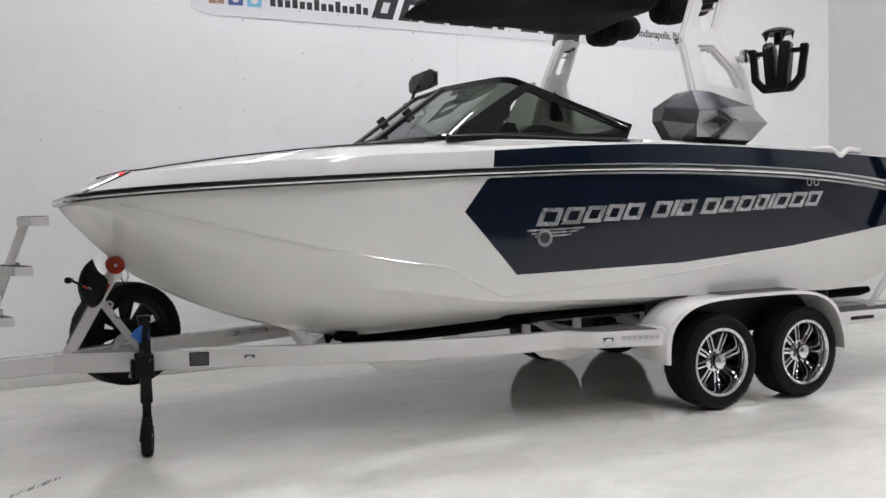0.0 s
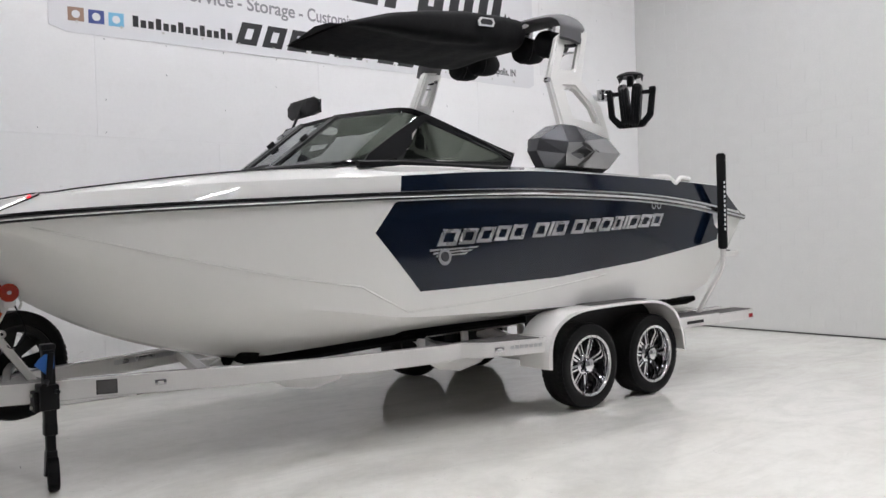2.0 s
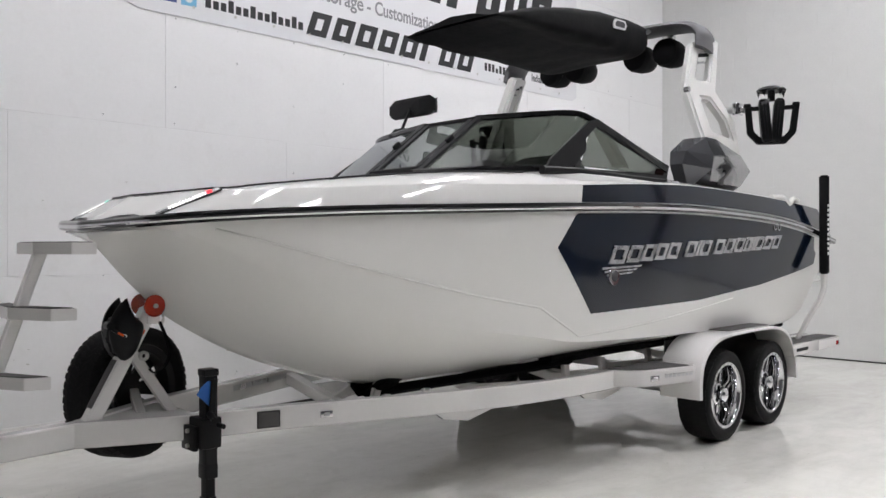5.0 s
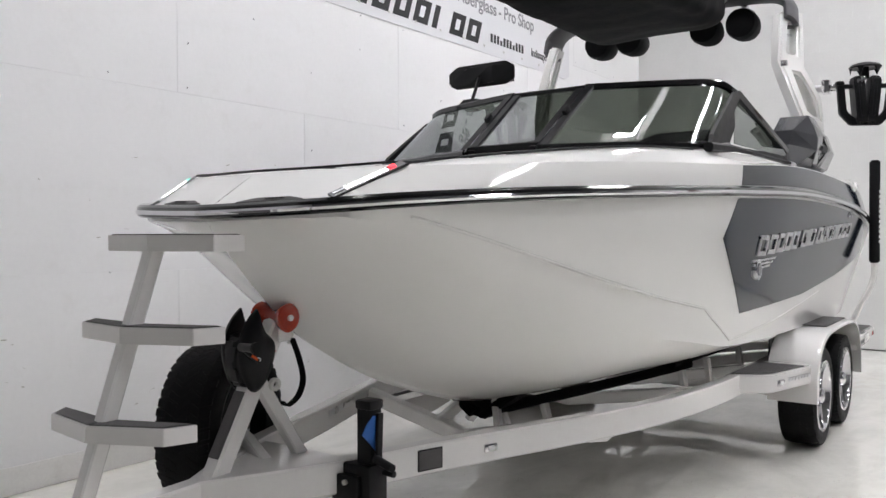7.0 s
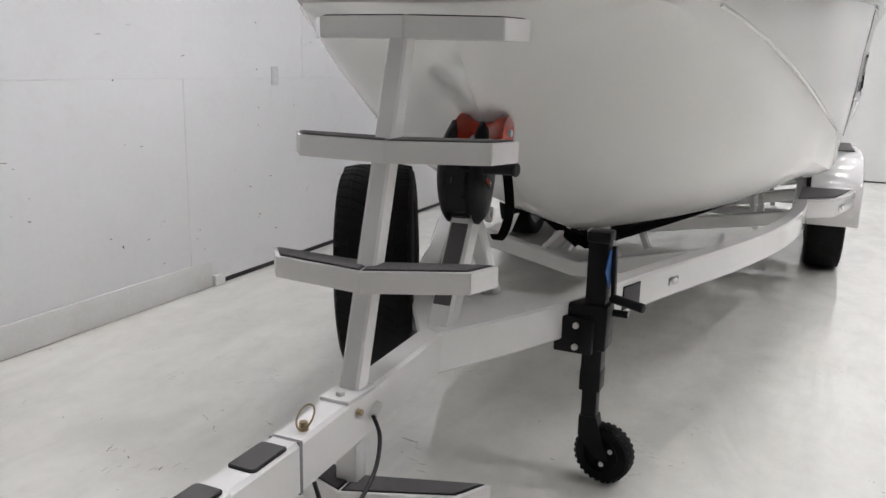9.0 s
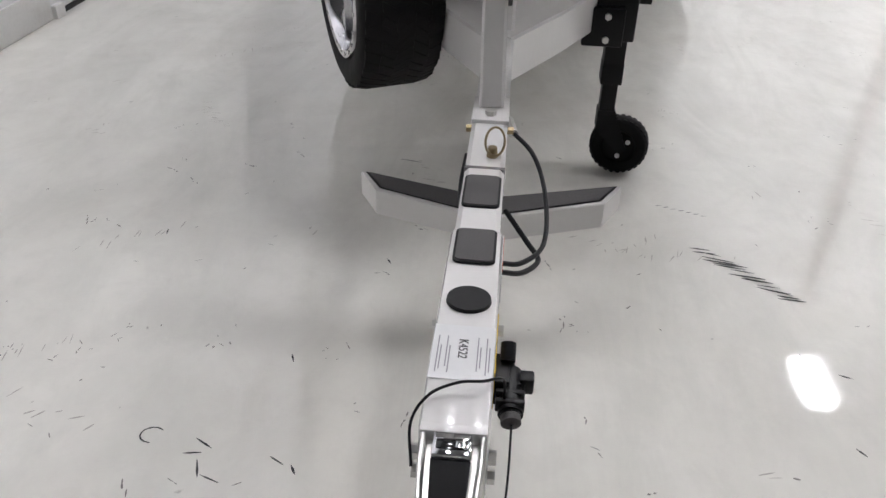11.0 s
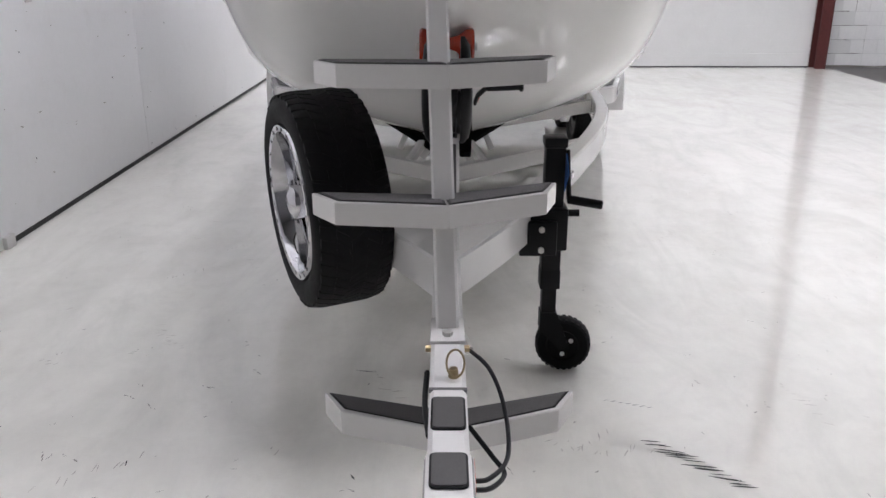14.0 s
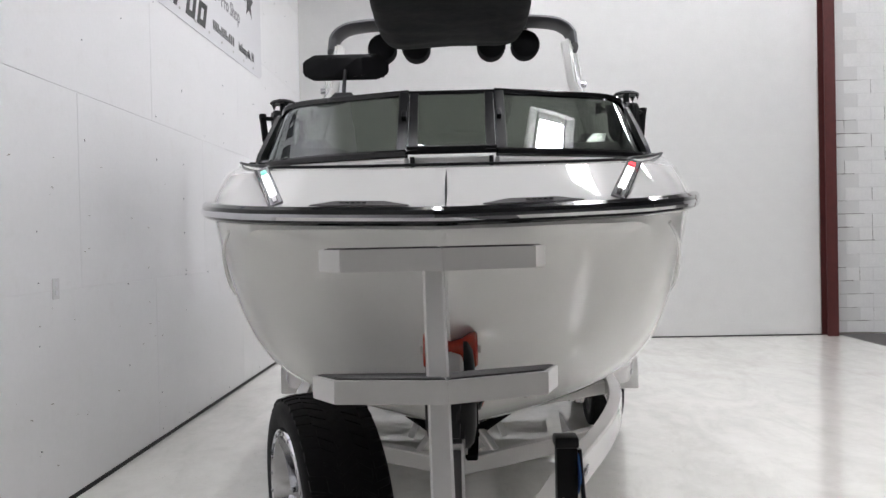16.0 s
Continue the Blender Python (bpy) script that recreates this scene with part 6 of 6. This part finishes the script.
part("safety_eye", lathe([(0.012, -0.008), (0.026, -0.008), (0.026, 0.008), (0.012, 0.008), (0.012, -0.008)], "y", 20), M_ZINC, wsd, at=Matrix.Translation((0.475, -0.045, 0.935)))
part("bow_chain", tube([(0.59, -0.01, 1.17), (0.60, -0.01, 1.12), (0.585, -0.01, 1.08)], 0.008, 8, 4), M_ZINC, wsd)

# swivel jack clamped to the side rail
jk = part("tongue_jack", bmesh.new(), M_BLACK, trailer, "black swivel jack with rubber wheel")
JX, JY = 0.66, -0.374
part("outer_tube", box(JX - 0.034, JX + 0.034, JY - 0.034, JY + 0.034, 0.40, 0.855, 0.004), M_BLACK, jk)
part("cap", box(JX - 0.040, JX + 0.040, JY - 0.040, JY + 0.040, 0.848, 0.885, 0.008), M_BLACK, jk)
part("inner_tube", box(JX - 0.026, JX + 0.026, JY - 0.026, JY + 0.026, 0.20, 0.41, 0.003), M_BLACK, jk)
part("collar", box(JX - 0.036, JX + 0.036, JY - 0.036, JY + 0.036, 0.33, 0.405, 0.004), M_BLACK, jk)
part("clamp", box(JX - 0.060, JX + 0.050, JY - 0.050, JY + 0.115, 0.485, 0.640, 0.008), M_BLACK, jk)
part("clamp_plate", box(JX - 0.085, JX - 0.058, JY - 0.01, JY + 0.12, 0.475, 0.600, 0.006), M_BLACK, jk)
for z in (0.50, 0.575):
    part("clamp_bolt", cyl((JX - 0.098, JY + 0.045, z), (JX - 0.083, JY + 0.045, z), 0.011, n=6), M_ZINC, jk, smooth=False)
part("pull_pin", cyl((JX + 0.03, JY - 0.05, 0.60), (JX + 0.03, JY - 0.10, 0.60), 0.013, n=12), M_BLACK, jk)
part("crank_arm", sweep([(JX + 0.01, JY - 0.045, 0.835), (JX - 0.01, JY - 0.055, 0.66)], rect_profile(0.035, 0.014, 0.004), up=(0, 1, 0)), M_BLACK, jk)
part("crank_grip", cyl((JX - 0.02, JY - 0.05, 0.665), (JX - 0.060, JY - 0.165, 0.655), 0.016, n=14, bevel=0.003), M_BLACK, jk)
tape = [(JX - 0.085, 0.765), (JX - 0.060, 0.800), (JX - 0.022, 0.828), (JX + 0.028, 0.815), (JX + 0.026, 0.742), (JX - 0.008, 0.690), (JX - 0.045, 0.728)]
part("tape", prism(tape, "y", JY - 0.040, JY - 0.0365), M_BLUE, jk, "flag of blue masking tape", smooth=False)
part("caster_fork", hull_of([(JX + dx, JY + dy, z) for dx in (-0.030, 0.030) for dy in (-0.030, 0.030) for z in (0.165, 0.235)] + [(0.612 + dx, -0.435 + dy, 0.10) for dx in (-0.008, 0.004) for dy in (-0.02, 0.02)]), M_BLACK, jk)
wh = lathe([(0.0, -0.022), (0.055, -0.024), (0.062, -0.032), (0.092, -0.032), (0.101, -0.02), (0.103, 0.0), (0.101, 0.02), (0.092, 0.032), (0.062, 0.032), (0.055, 0.024), (0.0, 0.022)], "y", 40)
jw = part("jack_wheel", wh, M_RUBBER, jk, "black rubber jack wheel", at=Matrix.Translation((0.655, -0.435, 0.105)) @ Matrix.Rotation(radians(80), 4, "Z"))
part("axle_nut", cyl((0, -0.034, 0), (0, 0.034, 0), 0.011, n=6), M_CHROME, jw, smooth=False)
for i in range(3):
    a = i * 2 * math.pi / 3 + 0.5
    part("wheel_slot", cyl((0.036 * math.cos(a), -0.026, 0.036 * math.sin(a)), (0.036 * math.cos(a), 0.026, 0.036 * math.sin(a)), 0.009, n=10), M_PAPER, jw, smooth=False)
nubs = bmesh.new()
for i in range(28):
    a = 2 * math.pi * i / 28
    for s in (-1, 1):
        box(-0.006, 0.006, -0.012, 0.012, -0.003, 0.0008, bm=nubs)
        vs = list(nubs.verts)[-8:]
        bmesh.ops.transform(nubs, matrix=Matrix.Rotation(a + (0.11 if s > 0 else 0), 4, "Y") @ Matrix.Translation((0, s * 0.015, 0.1005)), verts=vs)
tagged(part("tread", nubs, M_RUBBER, jw, smooth=False), kind="stuff")

# spare wheel on the starboard side of the frame
tread_wheel(trailer, Matrix.Translation((0.602, 0.420, 0.680)) @ pose(0, 0, 0, -2, 0, 24), "spare_wheel", dish=1, drum=False)
part("spare_carrier", sweep([(0.50, 0.03, 0.60), (0.54, 0.18, 0.66), (0.60, 0.34, 0.68)], rect_profile(0.05, 0.05, 0.006)), M_FRAME, trailer)


# ---- floor marks ----
sc = bmesh.new()
rng = random.Random(7)


def scuff(x, y, ang, ln, w):
    n = 5
    m = Matrix.Translation((x, y, 0.0012)) @ Matrix.Rotation(ang, 4, "Z")
    up_, dn = [], []
    for i in range(n + 1):
        u = i / n
        ww = w * math.sin(math.pi * (0.08 + 0.84 * u)) * rng.uniform(0.6, 1.1)
        up_.append(sc.verts.new(m @ Vector(((u - 0.5) * ln, ww, 0))))
        dn.append(sc.verts.new(m @ Vector(((u - 0.5) * ln, -ww, 0))))
    for i in range(n):
        sc.faces.new((dn[i], dn[i + 1], up_[i + 1], up_[i]))


for i in range(16):
    u = i / 15
    scuff(0.155 - 0.245 * u + rng.uniform(-0.008, 0.008), -0.645 - 0.225 * u + rng.uniform(-0.01, 0.01), radians(rng.uniform(-108, -92)), rng.uniform(0.06, 0.11), rng.uniform(0.003, 0.0055))
for i in range(7):
    u = i / 6
    scuff(0.41 - 0.05 * u, -0.56 - 0.14 * u, radians(-75), 0.022, 0.0016)
for i in range(9):
    a = -0.4 + i * 0.42
    scuff(-0.79 + 0.022 * math.cos(a), 0.69 + 0.026 * math.sin(a), a + math.pi / 2, 0.018, 0.0022)
for x, y, an, l in ((-0.80, 0.57, 60, 0.05), (-0.83, 0.585, 100, 0.04), (-0.87, 0.56, 20, 0.05), (-0.895, 0.525, 70, 0.05), (-0.655, -0.87, 40, 0.03), (-0.40, -0.915, 70, 0.035), (-0.04, 0.28, 30, 0.03), (0.03, 0.98, 10, 0.03),
                    (-0.83, 0.40, 60, 0.04), (-0.85, 0.36, 30, 0.03), (-1.1, 0.17, 80, 0.06), (-0.5, 0.45, 20, 0.03), (0.62, 0.3, 80, 0.08)):
    scuff(x, y, radians(an), l, 0.0028)
sm = part("floor_scuffs", sc, M_SCUFF, fl, smooth=False)
tagged(sm, "dark rubber scuff marks", kind="stuff")
sc = bmesh.new()
for _ in range(130):
    x, y = rng.uniform(-1.8, 5.0), rng.uniform(-3.4, 2.0)
    for k in range(rng.choice((1, 1, 2, 3, 6))):
        scuff(x + rng.uniform(-0.04, 0.04), y + rng.uniform(-0.04, 0.04), rng.uniform(0, 3.1), rng.uniform(0.004, 0.022), rng.uniform(0.0008, 0.0024))
for _ in range(85):
    x, y = rng.uniform(-1.45, 0.9), rng.choice((rng.uniform(0.12, 1.5), rng.uniform(-1.6, -0.15)))
    a = rng.uniform(0, 3.1)
    for k in range(rng.choice((1, 1, 2, 3))):
        scuff(x + 0.02 * k * math.cos(a) + rng.uniform(-0.006, 0.006), y + 0.02 * k * math.sin(a) + rng.uniform(-0.006, 0.006), a + rng.uniform(-0.5, 0.5), rng.uniform(0.006, 0.024), rng.uniform(0.0010, 0.0030))
sm = part("floor_grime", sc, M_GRIME, fl, smooth=False)
tagged(sm, "small dark chips and grit", kind="stuff")
sc = bmesh.new()
for _ in range(90):
    x, y, a = rng.uniform(-1.7, 3.5), rng.uniform(-3.4, 1.9), rng.uniform(0, 3.1)
    for k in range(rng.choice((2, 4, 7, 9))):
        scuff(x + k * 0.035 * math.cos(a) + rng.uniform(-0.02, 0.02), y + k * 0.035 * math.sin(a) + rng.uniform(-0.02, 0.02), a + rng.uniform(0.7, 1.4), rng.uniform(0.01, 0.05), rng.uniform(0.001, 0.003))
sm = part("floor_dirt", sc, M_DUST, fl, smooth=False)
tagged(sm, "faint brown dirt prints", kind="stuff")

# ---- wall sheets and blocks ----
rng = random.Random(3)
sheet_data = {}
zs = [0.03, 1.288, 2.523, 3.755, 4.99, 6.22, 7.45, CZ]
for r in range(7):
    x = 1.792 - 2.455 * 5 if r % 2 == 0 else 0.56 - 2.455 * 4
    while x < EX:
        x0, x1 = max(BX, x + 0.001), min(EX - 0.002, x + 2.455 - 0.001)
        if x1 - x0 > 0.05:
            key = (round(x1 - x0, 3), r)
            if key not in sheet_data:
                sheet_data[key] = finish("wall_sheet", box(0, x1 - x0, 0, 0.0045, 0, zs[r + 1] - zs[r] - 0.003, 0.0015, 1), M_WALL, smooth=False)
            share("wall_sheet", sheet_data[key], wn_ob, Matrix.Translation((x0, WY + rng.uniform(0, 0.0006), zs[r])))
        x += 2.455
dots = bmesh.new()
for r in range(4):
    x = -3.0
    while x < 9.5:
        for z in np.arange(zs[r] + 0.05, zs[r + 1], 0.30):
            if rng.random() < 0.3:
                cyl((x + rng.uniform(-0.015, 0.015), WY - 0.0012, z + rng.uniform(-0.02, 0.02)), (x, WY + 0.004, z), 0.0045, n=6, bm=dots)
        x += 0.61
tagged(part("screw_heads", dots, M_INKGREY, wn_ob, smooth=False), "small sunken screw heads", kind="stuff")

marks = bmesh.new()
for _ in range(80):
    x, z = rng.uniform(-1.2, 4.5), 0.2 + 1.9 * rng.random() ** 1.5
    a, ln, w = rng.uniform(-0.4, 0.4), rng.uniform(0.006, 0.05), rng.uniform(0.001, 0.004)
    ca, sa = math.cos(a) * ln, math.sin(a) * ln
    marks.faces.new([marks.verts.new((x + px * ca - pz * sa * 0.2, WY - 0.0008, z + px * sa + pz * w)) for px, pz in ((-0.5, -0.2), (0.1, -1), (0.5, 0), (0.2, 0.8), (-0.3, 0.6))])
tagged(part("wall_marks", marks, M_DUST, wn_ob, smooth=False), "small dents and dirt marks", kind="stuff")

# block courses of the end wall
BLW, BLH = 0.40, 0.20
data = finish("block", box(0, 0.003, 0.0006, BLW - 0.0006, 0.0006, BLH - 0.0006, 0.0008, 1), M_BLOCK, smooth=False)
data_bare = finish("block", box(-0.002, 0.003, 0.004, BLW - 0.004, 0.004, BLH - 0.004, 0.003, 1), M_DIRTY, smooth=False)
rest, bare = bmesh.new(), bmesh.new()
count = 0
for c in range(41):
    z = c * BLH
    y = -13.0 + (0.2 if c % 2 else 0)
    while y < WY - 0.3:
        if y + 0.4 < -5.66:
            if y > -8.2 and z < 3.4:
                share("block", data_bare, we_ob, Matrix.Translation((EX, y, z)))
            else:
                box(EX - 0.002, EX + 0.003, y + 0.004, y + BLW - 0.004, z + 0.004, z + BLH - 0.004, bm=bare)
        elif y > -5.42:
            if -5.42 < y < 0.6 and 1.0 < z < 3.0 and count < 190:
                share("block", data, we_ob, Matrix.Translation((EX, y, z)))
                count += 1
            else:
                box(EX, EX + 0.003, y + 0.0006, y + BLW - 0.0006, z + 0.0006, z + BLH - 0.0006, bm=rest)
        y += BLW
tagged(part("blocks_beyond", rest, M_BLOCK, we_ob, smooth=False), "white painted concrete blocks", kind="stuff")
tagged(part("bare_blocks_beyond", bare, M_DIRTY, we_ob, smooth=False), "unpainted concrete blocks", kind="stuff")

# worn, dark-edged joints of the block wall beside the column
rng = random.Random(21)
worn = bmesh.new()


def streak(y0, z0, y1, z1, w):
    """A ragged dark line between two points of the end wall."""
    n = 6
    up_, dn = [], []
    for i in range(n + 1):
        u = i / n
        y, z = y0 + (y1 - y0) * u, z0 + (z1 - z0) * u
        k = w * rng.uniform(0.25, 1.0)
        ny, nz = (0, k) if abs(y1 - y0) > abs(z1 - z0) else (k, 0)
        up_.append(worn.verts.new((EX - 0.0035, y + ny, z + nz)))
        dn.append(worn.verts.new((EX - 0.0035, y - ny * rng.uniform(0.2, 1), z - nz * rng.uniform(0.2, 1))))
    for i in range(n):
        worn.faces.new((dn[i], dn[i + 1], up_[i + 1], up_[i]))


for c in range(1, 20):
    z = c * BLH
    if rng.random() < 0.75:
        y = -5.60
        streak(y, z, y - rng.uniform(0.12, 0.75), z + rng.uniform(-0.004, 0.004), rng.uniform(0.004, 0.013))
    if rng.random() < 0.5:
        y = -5.60 - 0.4 * rng.choice((0.5, 1, 1.5, 2))
        streak(y, z, y + 0.003, z + BLH, rng.uniform(0.003, 0.008))
streak(-5.59, 0.02, -5.59, 4.0, 0.012)
streak(-5.41, 0.02, -5.41, 4.0, 0.006)
streak(-5.6, 0.012, -8.0, 0.012, 0.02)
tagged(part("worn_joints", worn, M_GRIME, we_ob, smooth=False), "dark worn joints beside the column", kind="stuff")
